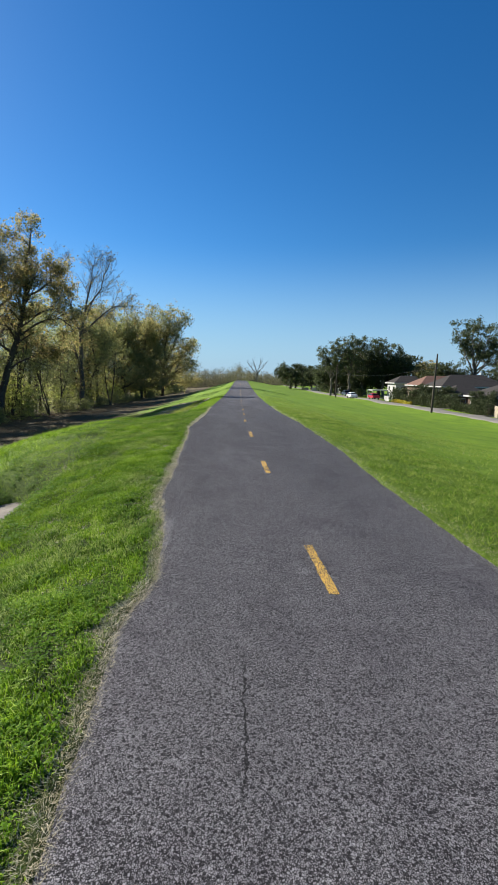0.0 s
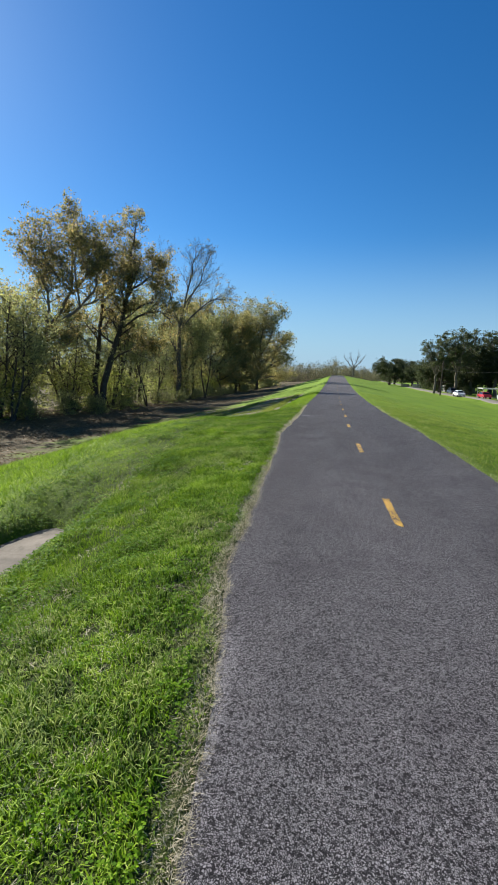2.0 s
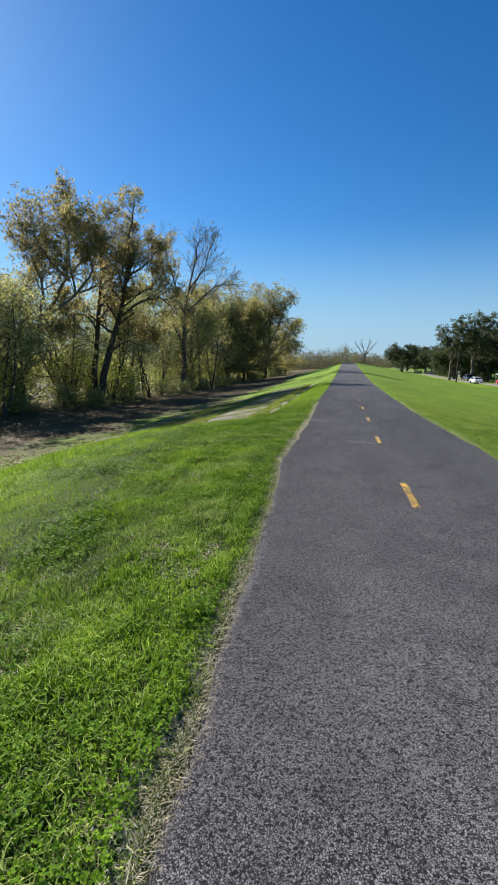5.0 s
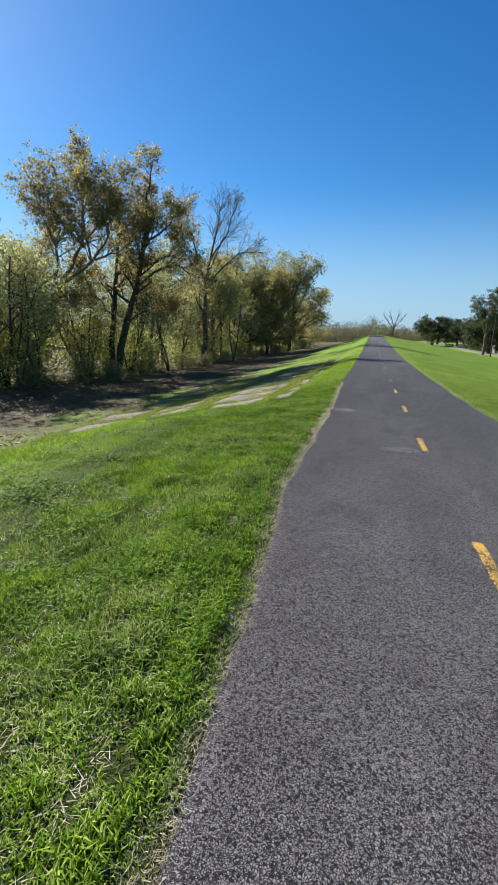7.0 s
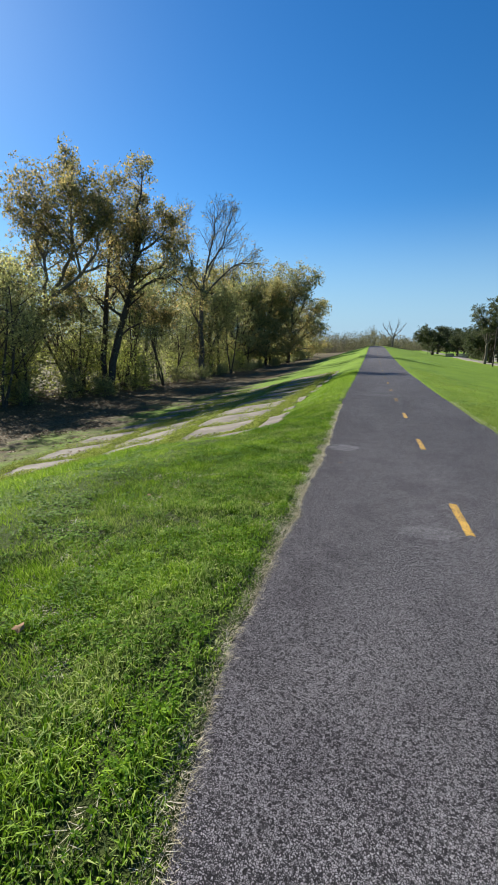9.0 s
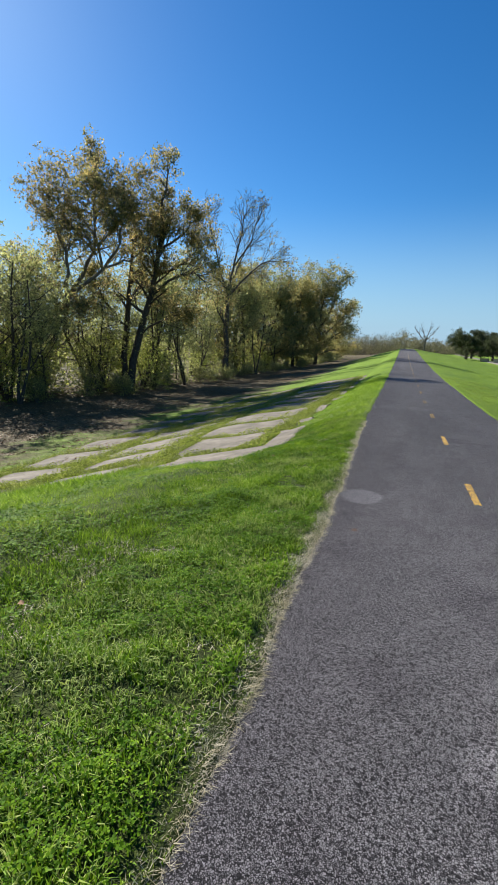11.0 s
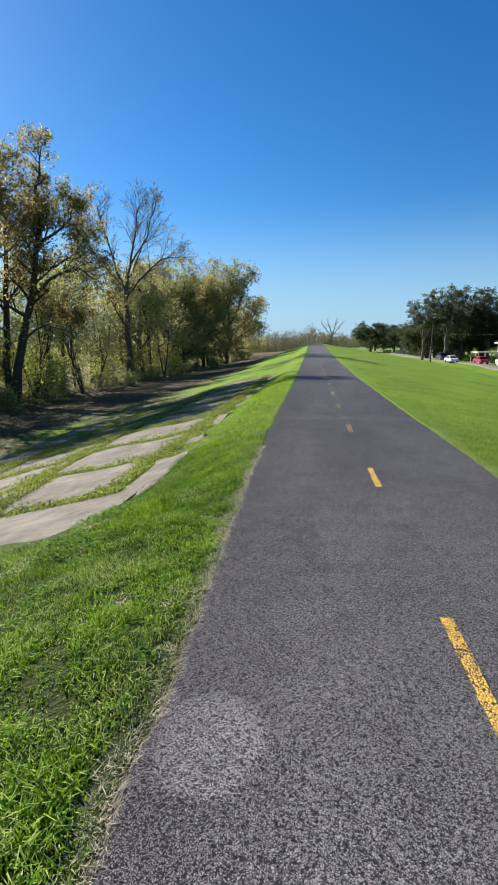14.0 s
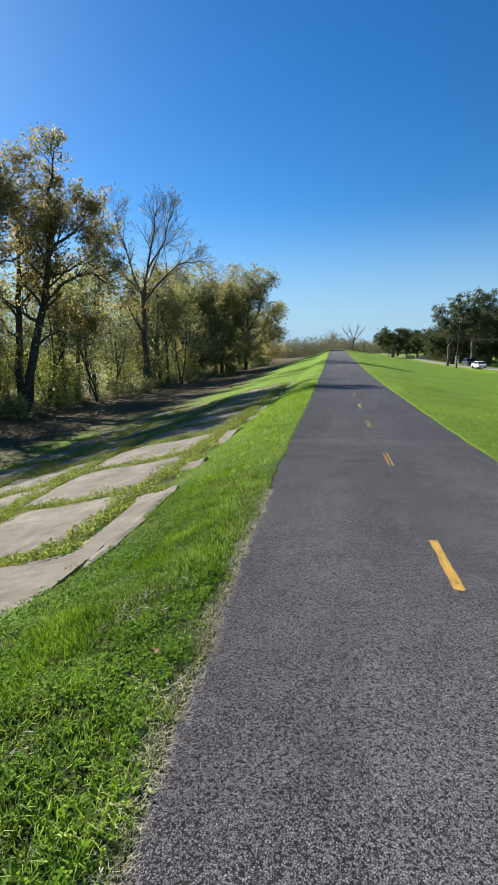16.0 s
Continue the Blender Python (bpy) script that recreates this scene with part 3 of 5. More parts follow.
def tree(name, seed, height, r, spec, leaves, size, bark, leaf_mat, label, category="tree", stems=1, lean=(0, 0), top=3, spread=0.38, group="", bare=0.0, trunk=0.78, fine=0.2):
    """A tree or bush at the origin: trunk with limbs and twigs, and a crown of many small leaves."""
    rng = np.random.default_rng(seed)
    out = []
    for k in range(stems):
        a = rng.uniform(0, 6.28)
        w = 0.0 if stems == 1 else rng.uniform(0.12, 0.38)
        d = unit(np.array([lean[0] + w * math.cos(a), lean[1] + w * math.sin(a), 1.0]))
        p = np.array([0.25 * w * height * 0.1 * math.cos(a), 0.25 * w * height * 0.1 * math.sin(a), -0.25])
        grow(rng, p, d, height * trunk * rng.uniform(0.85, 1.0) if stems > 1 else height * trunk, r * (1 if stems == 1 else rng.uniform(0.6, 1)), 0, top, out, spec, slim=category == "bush")
    hi = max(b[0][:, 2].max() for b in out)
    k = height / hi
    out = [(p * np.array([1, 1, k]), rr, lev) for p, rr, lev in out]
    co, q = tubes(stout(out, top, fine), (4, 3, 3, 3, 3) if category == "bush" else (7, 4, 3, 3, 3))
    ob = thing(name, Matrix.Identity(4), label, category, group)
    part("trunk", mesh_from("trunk", co, q, None, bark, True), bark, ob)
    if leaves:
        crown_leaves(rng, out, top, leaves, size, leaf_mat, ob, spread, bare)
    return ob


def limbed_tree(name, seed, limbs, spec, leaves, size, bark, leaf_mat, label, group="", reach=3.2, top=3, spread=0.3, bare=0.1, clump=1.6, fine=1.0):
    """A tree with its own main limbs, each (points, thickness at the start and the end, side branches), from which branches, twigs and leaves grow."""
    rng = np.random.default_rng(seed)
    out = []
    for pts, r0, r1, kids in limbs:
        pts = np.array(pts, float)
        u = np.linspace(0, len(pts) - 1, 3 * len(pts))
        line = np.stack([np.interp(u, np.arange(len(pts)), pts[:, c]) for c in range(3)], 1)
        line[1:-1] = (line[:-2] + 2 * line[1:-1] + line[2:]) / 4
        line[1:] += rng.normal(0, 0.10, line[1:].shape)
        rad = np.linspace(r0, r1, len(line))
        out.append((line, rad, 0))
        n = len(line) - 1
        for j in range(kids):
            s = 0.30 + 0.70 * (j + rng.uniform(0.1, 0.9)) / kids
            i = min(int(s * n), n - 1)
            q = line[i] + (line[i + 1] - line[i]) * (s * n - i)
            t = unit(line[i + 1] - line[i])
            side = unit(np.cross(t, rng.normal(size=3)))
            ang = radians(rng.uniform(*spec["ang"]))
            grow(rng, q, unit(t * math.cos(ang) + side * math.sin(ang)), reach * rng.uniform(0.6, 1.25) * (1.25 - 0.6 * s), max(0.03, rad[i] * 0.5), 1, top, out, spec)
    co, q = tubes(stout(out, top, fine), (8, 4, 3, 3, 3))
    ob = thing(name, Matrix.Identity(4), label, "tree", group)
    part("trunk", mesh_from("trunk", co, q, None, bark, True), bark, ob)
    if leaves:
        crown_leaves(rng, out, top, leaves, size, leaf_mat, ob, spread, bare, clump)
    return ob


def crown_leaves(rng, out, top, leaves, size, leaf_mat, ob, spread, bare, clump=1.6, bunch=8):
    """A crown of small leaves in bunches round the outer twigs, thick on some and thin on others."""
    tips = [b for b in out if b[2] >= top - 1]
    wt = np.array([len(b[0]) * (1.0 if b[2] == top else 0.35) for b in tips])
    keep = rng.random(len(tips)) >= bare
    wt = wt * np.where(keep, 0.12 + 1.8 * rng.random(len(tips)) ** clump, 0)
    n = leaves // bunch
    pick = rng.choice(len(tips), n, p=wt / wt.sum())
    a = np.array([b[0][0] for b in tips])[pick]
    m = np.array([b[0][len(b[0]) // 2] for b in tips])[pick]
    e = np.array([b[0][-1] for b in tips])[pick]
    f = (rng.random(n) ** 0.7)[:, None]
    cc = np.where(f < 0.5, a + (m - a) * 2 * f, m + (e - m) * (2 * f - 1))
    cc += rng.normal(0, spread, cc.shape) * np.array([1, 1, 0.8])
    pp = np.repeat(cc, bunch, axis=0)
    pp += rng.normal(0, size * 0.85, pp.shape) * np.array([1, 1, 0.75])
    pp[:, 2] = np.maximum(pp[:, 2], 0.15)
    c2, q2 = leaf_cards(rng, pp, size, 0.3)
    part("crown", mesh_from("crown", c2, None, q2, leaf_mat), leaf_mat, ob)


def stand(ob, x, y, turn=0.0, scale=1.0, sink=0.0):
    ob.matrix_world = pose(x, y, float(land(x, y)) - sink, 0, 0, turn)
    ob.scale = (scale, scale, scale)
    return ob


def again(ob, x, y, turn, scale=1.0):
    return copy_thing(ob, pose(x, y, float(land(x, y)), 0, 0, turn) @ Matrix.Diagonal((scale / ob.scale[0],) * 3 + (1,)))


# the trees at the river side
WOOD = "trees along the river side"
t_left = stand(limbed_tree("tree", 11, (
    (((0, 0, -0.3), (1.2, 0, 2.5), (2.6, 0, 5), (4.7, 0, 9.1)), 0.42, 0.27, 3),
    (((-0.6, 0.5, -0.3), (-0.8, 0.5, 5), (1.0, 0.8, 10), (3.0, 1.2, 14.5)), 0.24, 0.08, 13),
    (((3.4, 0, 6.6), (1.4, -1.2, 9.2), (0.6, -1.8, 12.2)), 0.13, 0.04, 11),
    (((4.2, 0, 8.2), (6.6, -2.2, 9.4), (8.8, -3, 9.2)), 0.12, 0.04, 10),
    (((4.7, 0, 9.1), (6.0, -1, 12), (5.6, -1.5, 14.2), (5.2, -2, 15.6)), 0.20, 0.06, 12),
    (((4.7, 0, 9.1), (7.4, 1, 13.5), (7.2, 1.5, 18), (7.7, 1.5, 22.4)), 0.23, 0.05, 19),
    (((4.9, 0, 9.3), (8.9, 0, 11.8), (11.4, -0.5, 14.6), (12.0, -1, 17.2)), 0.19, 0.05, 15),
    (((7.7, 1.1, 14.2), (9.8, 2.2, 16.9), (10.6, 2.6, 19.4)), 0.14, 0.04, 13),
    (((7.6, 1, 13.5), (6.2, -1.8, 16.4), (5.8, -2.4, 19)), 0.13, 0.04, 12),
    (((8.9, 0, 11.8), (9.6, -2, 15), (10.2, -2.5, 19)), 0.13, 0.04, 13),
    (((9.4, 0, 12.2), (11.5, 2, 13.5), (13.2, 2.5, 15.5)), 0.11, 0.04, 10),
), SPRAY, 33000, 0.21, M_BARK_PALE, M_AUTUMN, "tall leaning tree with thinning olive and ochre leaves", WOOD, 3.6, spread=0.42, bare=0.08), -41.2, 57, 0, 1.09)
t_lean = stand(limbed_tree("tree", 23, (
    (((0, 0, -0.3), (0.4, 0, 7.5), (1.2, 0, 12.7), (1.6, 0.3, 16.5), (1.0, 0.5, 20)), 0.40, 0.06, 16),
    (((0.9, -0.3, -0.3), (2.2, -0.3, 6.3), (4.2, -0.5, 10.9), (5.3, -0.8, 15.2), (5.7, -0.8, 19.8), (6.3, -0.5, 24.1)), 0.50, 0.05, 26),
    (((4.2, -0.5, 10.9), (7.2, -1.5, 12.6), (10, -2, 12.9), (11.8, -2, 11.6)), 0.17, 0.04, 9),
    (((2.2, -0.3, 6.3), (4.9, 1, 8.4), (7.2, 1.6, 8.8)), 0.13, 0.04, 10),
    (((0.4, 0, 7.5), (-1.8, -1, 10), (-2.6, -1.4, 12.6)), 0.13, 0.04, 10),
    (((5.3, -0.8, 15.2), (7.4, 0.8, 17.2), (8.2, 1, 19.0)), 0.16, 0.04, 11),
    (((4.8, -0.6, 13), (7.4, 1.5, 14.6), (9.0, 2, 16.2)), 0.15, 0.04, 10),
    (((5.2, -0.8, 15), (3.5, 1.5, 17.4), (3.2, 2, 19.6)), 0.13, 0.04, 11),
), SPRAY, 26000, 0.22, M_BARK, M_AUTUMN, "tall forked tree leaning over, with brown and green leaves", WOOD, 3.3, spread=0.42, bare=0.14), -32.4, 62)
t_bare = stand(limbed_tree("tree", 39, (
    (((0, 0, -0.3), (0, 0, 5), (0, 0, 12.5), (0.3, 0, 15.5)), 0.50, 0.30, 3),
    (((0.3, 0, 15.3), (1.4, 0, 19.5), (2.2, 0.3, 24.2), (2.8, 0.3, 26.6)), 0.20, 0.04, 16),
    (((0, 0, 13), (-1.4, -0.5, 18.4), (-2.6, -1, 23.4), (-3.4, -1, 26)), 0.18, 0.04, 14),
    (((0.2, 0, 13.5), (3.5, 0.5, 17), (6.4, 1, 19.2), (9.6, 1, 19)), 0.18, 0.04, 14),
    (((1.2, 0, 18.2), (4.2, -1, 21.7), (6.0, -1.5, 26.2)), 0.15, 0.04, 14),
    (((0.3, 0, 15), (1, 3, 19), (2, 5, 23.5)), 0.15, 0.04, 10),
    (((0.2, 0, 14.2), (-2, -3, 17.5), (-4, -4.5, 21)), 0.14, 0.04, 10),
), TWIGGY, 1500, 0.2, M_BARK_GREY, M_AUTUMN, "nearly leafless grey tree with ochre vines on its trunk", WOOD, 4.6, bare=0.55, top=3), -30, 90)
vine = np.random.default_rng(40)
vz = vine.uniform(3, 17, 1700)
va = vine.normal(0, 1, (1700, 2)) * (0.35 + 0.045 * vz)[:, None]
vc, vq = leaf_cards(vine, np.stack([va[:, 0] + 0.03 * vz, va[:, 1], vz], 1), 0.25)
part("vine", mesh_from("vine", vc, None, vq, M_AUTUMN), M_AUTUMN, t_bare, "ochre vine leaves round the trunk")
t_big = stand(limbed_tree("tree", 44, (
    (((0, 0, -0.3), (0.3, 0, 4), (0.8, 0, 9)), 0.55, 0.4, 2),
    (((0.6, 0, 4), (4.5, -1, 7.5), (8.2, -1.5, 9.5)), 0.24, 0.05, 11),
    (((0.6, 0, 6), (5.2, 0.5, 11), (8.6, 1, 15)), 0.26, 0.05, 14),
    (((0.8, 0, 9), (4.2, -0.6, 16), (5.8, -1, 22.2)), 0.26, 0.05, 17),
    (((0.8, 0, 9), (1.2, 1, 17), (1.5, 1.5, 24)), 0.28, 0.05, 17),
    (((0.6, 0, 8), (-2.5, -1, 16), (-3.5, -1, 23.2)), 0.26, 0.05, 17),
    (((0.4, 0, 6), (-4, 1, 12.5), (-6.5, 1, 19)), 0.24, 0.05, 15),
    (((0.3, 0, 4.5), (-4.5, -1.5, 9), (-7, -2, 12)), 0.22, 0.05, 11),
    (((0.6, 0, 7), (1.5, -4, 13), (2.5, -5.5, 18)), 0.2, 0.05, 13),
    (((0.2, 0, 2.5), (5, 1, 4.2), (8.6, 1, 5.2)), 0.18, 0.05, 9),
    (((0.2, 0, 2.5), (-5, 0, 4.5), (-8, 0, 6)), 0.18, 0.05, 9),
    (((0.2, 0, 2), (1, -4, 4.5), (2, -7, 6)), 0.18, 0.05, 9),
), SPRAY, 28000, 0.36, M_BARK, M_RUSSET, "large rounded tree with dense brownish green leaves", WOOD, 4.4, spread=0.8, bare=0.0, clump=1.0, fine=0.12), -23.6, 141)
t_mid = stand(tree("tree", 53, 20.5, 0.32, TALL, 8200, 0.25, M_BARK, M_OLIVE, "upright tree with dull green leaves at the wood's edge", group=WOOD, spread=0.85), -31.5, 114)
t_thin = stand(tree("tree", 61, 13.5, 0.16, THIN, 4300, 0.20, M_BARK, M_OLIVE, "thin young tree with sparse olive leaves", stems=2, group=WOOD, bare=0.2, spread=0.6), -33.2, 46.3)
for ob, x, y, turn, sc in ((t_thin, -37, 40, 80, 0.95), (t_thin, -35.5, 52, 200, 0.85), (t_thin, -28.6, 71, 140, 0.9), (t_thin, -27.5, 100, 20, 1.05), (t_thin, -31, 80, 300, 0.8),
                           (t_thin, -39, 72, 70, 1.0), (t_big, -31.5, 121, 150, 0.92), (t_big, -33, 104, 250, 0.80), (t_big, -28, 133, 310, 0.86), (t_mid, -27.5, 137, 40, 1.15),
                           (t_big, -30, 165, 100, 0.82), (t_big, -28, 186, 220, 0.72), (t_big, -36, 132, 10, 0.78), (t_mid, -26, 205, 10, 0.75), (t_mid, -33, 225, 100, 0.7),
                           (t_thin, -38, 50, 15, 1.1), (t_thin, -36, 60, 115, 1.15), (t_mid, -33, 71, 200, 0.75), (t_thin, -33.5, 58.5, 60, 1.0), (t_thin, -32, 66, 310, 1.05), (t_thin, -38.5, 45, 150, 1.1), (t_mid, -34.5, 82, 120, 1.0), (t_mid, -33, 97, 40, 0.8), (t_mid, -31.5, 104, 170, 0.95), (t_thin, -36.5, 48.5, 220, 1.15), (t_mid, -34, 76, 215, 0.9), (t_thin, -35, 86, 305, 1.1), (t_thin, -34, 66, 100, 1.1), (t_thin, -36, 94, 190, 1.1), (t_thin, -29, 121, 80, 1.2), (t_thin, -43, 42, 85, 1.1),
                           (t_mid, -34, 73, 50, 0.75),
                           (t_thin, -40, 33, 10, 0.9), (t_thin, -34, 28, 250, 0.8)):
    again(ob, x, y, turn, sc)

UNDER = "undergrowth along the river side"
b_green = stand(tree("bush", 71, 5.2, 0.06, BUSH, 1700, 0.175, M_BARK, M_YOUNG, "fresh green leafy bush at the wood's edge", "bush", stems=5, top=2, spread=0.8, group=UNDER), -29.5, 64)
b_olive = stand(tree("bush", 72, 6.0, 0.07, BUSH, 1800, 0.18, M_BARK, M_OLIVE, "tall dull olive bush at the wood's edge", "bush", stems=5, top=2, spread=0.85, group=UNDER), -34.5, 58)
b_low = stand(tree("bush", 73, 2.2, 0.03, BUSH, 1000, 0.17, M_BARK_PALE, M_OLIVE, "low scrubby grey-green bush", "bush", stems=6, top=2, spread=0.35, group=UNDER), -29, 57)
for x, y, turn, sc in ((-37, 46, 10, 1.2), (-39, 50, 80, 1.4), (-41, 45, 160, 1.5), (-36, 53, 240, 1.2), (-40, 55, 300, 1.5), (-43, 51, 30, 1.6), (-35, 61, 100, 1.3), (-36, 68, 190, 1.3), (-38, 63, 280, 1.5), (-35, 73, 330, 1.3), (-42, 60, 50, 1.6)):
    again(b_green if turn % 20 else b_olive, x, y, turn, sc)
rng = np.random.default_rng(5)
for k in range(74):
    y = 24 + k * 2.6 + rng.uniform(-1, 1)
    x = np.interp(y, [24, 46, 60, 90, 147, 220], [-38, -33, -31.5, -29, -25, -23]) - rng.uniform(1.5, 9)
    ob = (b_green, b_olive, b_green)[k % 3]
    again(ob, float(x), float(y), float(rng.uniform(0, 360)), float(rng.uniform(0.8, 1.7)))
for k in range(44):
    y = 30 + k * 3.4 + rng.uniform(-1.2, 1.2)
    x = np.interp(y, [24, 46, 60, 90, 147, 220], [-37, -32.5, -29.5, -27, -22.5, -21.5]) - rng.uniform(0.0, 3.0)
    again(b_low, float(x), float(y), float(rng.uniform(0, 360)), float(rng.uniform(0.6, 1.3)))
for k in range(16):
    y = 30 + k * 12 + rng.uniform(-2, 2)
    again((b_olive, b_green)[k % 2], float(-44 - rng.uniform(0, 14)), float(y), float(rng.uniform(0, 360)), float(rng.uniform(1.0, 1.5)))


def far_wood(name, seed, n, xa, xb, ya, yb, hi, size, label):
    """A far belt of woodland, one mesh of leaf clumps and stems."""
    rng = np.random.default_rng(seed)
    m = n // 60
    cx, cy = rng.uniform(xa, xb, m), rng.uniform(ya, yb, m)
    ch = hi * rng.uniform(0.5, 1.0, m) ** 1.5
    i = rng.integers(0, m, n)
    t = rng.random(n)
    w = 0.8 + 1.7 * (1 - t)
    p = np.stack([cx[i] + rng.normal(0, 1, n) * w, cy[i] + rng.normal(0, 1, n) * w, t * ch[i]], 1)
    p[:, 2] += land(p[:, 0], p[:, 1]) + 0.2
    co, q = leaf_cards(rng, p, size)
    stems = []
    for k in range(m):
        b = np.array([cx[k], cy[k], float(land(cx[k], cy[k])) - 0.2])
        tip = b + np.array([rng.normal(0, 0.5), rng.normal(0, 0.5), ch[k] * 1.08])
        stems.append((np.stack([b, (b + tip) / 2 + rng.normal(0, 0.2, 3), tip]), np.array([0.14, 0.09, 0.03]), 4))
    c2, q2 = tubes(stems)
    ob = thing(name, Matrix.Identity(4), label, "woodland", kind="stuff")
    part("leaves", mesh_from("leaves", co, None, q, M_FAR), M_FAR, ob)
    part("stems", mesh_from("stems", c2, q2, None, M_BARK_PALE, True), M_BARK_PALE, ob)
    return ob


far_wood("far_wood", 81, 30000, -75, 0, 262, 340, 11.0, 0.6, "pale woodland far beyond the levee, haze put into its leaf colour")
far_wood("far_wood", 82, 16000, 0, 60, 335, 420, 10.0, 0.8, "pale woodland far beyond the levee, haze put into its leaf colour")
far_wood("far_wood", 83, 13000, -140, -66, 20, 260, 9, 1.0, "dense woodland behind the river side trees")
t_far = stand(limbed_tree("tree", 91, (
    (((0, 0, -0.3), (0, 0, 3), (0.2, 0, 5.5)), 0.42, 0.34, 2),
    (((0.1, 0, 4.5), (-2.8, 0, 8), (-5.4, 0.5, 11.6)), 0.24, 0.05, 8),
    (((0.2, 0, 5.5), (-1.2, 1, 9.5), (-2.4, 1.5, 13)), 0.22, 0.05, 8),
    (((0.2, 0, 5.5), (1.4, -0.5, 9.5), (1.9, -0.5, 13.2)), 0.24, 0.05, 8),
    (((0.1, 0, 5), (3, 0.5, 8.5), (5.6, 0.5, 12)), 0.22, 0.05, 8),
), TWIGGY, 0, 0, M_BARK_PALE, None, "lone bare tree beyond the end of the path", "", 2.6, top=2), 8.5, 262)

# the evergreen trees at the street side
STREET = "evergreen trees along the street"
crown_limbs = [(((0, 0, -0.3), (0.2, 0.1, 3.5), (0.4, 0, 7.5)), 0.46, 0.30, 0)]
for k in range(9):
    a, out, up = k * 2.4, (2.2, 4.6, 5.6)[k % 3], (17.2, 16.0, 13.0)[k % 3]
    crown_limbs.append((((0.3, 0, 5.5 + 0.25 * k), (0.45 * out * math.cos(a), 0.45 * out * math.sin(a), 0.55 * up + 1.5), (out * math.cos(a), out * math.sin(a), up)), 0.20, 0.05, 10))
o_tall = stand(limbed_tree("oak_tree", 101, crown_limbs, UMBRELLA, 13500, 0.30, M_BARK_PALE, M_OAK_LIT, "tall dark evergreen tree with an open crown", STREET, 2.8, spread=0.30, bare=0.32, clump=2.2, fine=0.0), 33, 146)
wide_limbs = [(((0, 0, -0.3), (0.1, 0, 1.6), (0.2, 0.1, 3.2)), 0.62, 0.45, 0)]
for k in range(11):
    a, out, up = k * 2.4, (3.2, 6.2, 7.2, 5.0)[k % 4], (10.6, 8.4, 6.0, 9.8)[k % 4]
    wide_limbs.append((((0.2, 0, 2.2 + 0.12 * k), (0.5 * out * math.cos(a), 0.5 * out * math.sin(a), 0.5 * up + 1.2), (out * math.cos(a), out * math.sin(a), up)), 0.26, 0.05, 11))
o_low = stand(limbed_tree("oak_tree", 103, wide_limbs, UMBRELLA, 10000, 0.48, M_BARK, M_OAK, "low spreading dark live oak", STREET, 3.4, spread=0.5, bare=0.15, clump=1.8, fine=0.0), 23.5, 226)
for ob, x, y, turn, sc in ((o_tall, 44, 147, 90, 0.96), (o_tall, 38.5, 150, 200, 1.0), (o_tall, 27.5, 146, 20, 0.84), (o_low, 49, 147, 30, 1.1), (o_low, 38, 152, 130, 0.8), (o_low, 42, 165, 250, 1.0), (o_low, 31, 156, 30, 0.8), (o_low, 44, 151, 70, 0.9),
                           (o_tall, 58, 118, 40, 1.12), (o_tall, 70, 112, 160, 1.15), (o_low, 64, 108, 80, 1.05), (o_tall, 78, 130, 300, 1.0), (o_low, 52, 120, 200, 0.8), (o_low, 66, 95, 20, 0.9),
                           (o_low, 34, 214, 60, 0.8), (o_low, 35, 236, 120, 1.0), (o_low, 35, 198, 170, 0.8), (o_low, 37, 168, 20, 0.75), (o_low, 34, 178, 300, 0.9), (o_low, 50, 172, 100, 1.1), (o_low, 30, 262, 60, 0.9), (o_low, 40, 186, 45, 1.0)):
    again(ob, x, y, turn, sc)
for x, y, turn, sc in ((38.6, 89, 40, 0.34), (38.2, 74, 130, 0.32), (38.4, 99.5, 220, 0.36), (37.8, 112, 300, 0.30)):
    again(o_low, x, y, turn, sc)
t_orange = stand(tree("tree", 107, 10.5, 0.25, BROAD, 4000, 0.4, M_BARK, M_AUTUMN, "rounded tree with golden brown autumn leaves", stems=1, spread=0.6), 53.5, 137)


# ---- grass ----
def blades(name, x, y, z, h, w, lean, seed, mat, label, narrow=0.55, simple=False):
    """Bent blades of grass, one mesh."""
    rng = np.random.default_rng(seed)
    n = len(x)
    a, b = rng.uniform(0, 2 * np.pi, n), rng.uniform(0, 2 * np.pi, n)
    side = np.stack([np.cos(a), np.sin(a), np.zeros(n)], 1) * (w / 2)[:, None]
    tilt = np.stack([np.cos(b), np.sin(b), np.zeros(n)], 1) * (lean * h)[:, None]
    base = np.stack([x, y, z - 0.01], 1)
    mid = base + tilt * 0.35
    mid[:, 2] += h * 0.62
    tip = base + tilt
    tip[:, 2] += h * np.clip(1.05 - 0.35 * lean, 0.25, 1.2)
    if simple:
        co = np.stack([base - side, base + side, tip], 1).reshape(-1, 3)
        me = mesh_from(name, co, None, np.arange(n * 3).reshape(n, 3), mat)
    else:
        co = np.stack([base - side, base + side, mid + side * narrow * 1.4, mid - side * narrow * 1.4, tip], 1).reshape(-1, 3)
        i = np.arange(n)[:, None] * 5
        me = mesh_from(name, co, i + np.array([[0, 1, 2, 3]]), i + np.array([[3, 2, 4]]), mat)
    return tagged(new(name, me), label, "grass", kind="stuff")


def scatter(rng, n, xa, xb, ya, yb):
    return rng.uniform(xa, xb, n), rng.uniform(ya, yb, n)


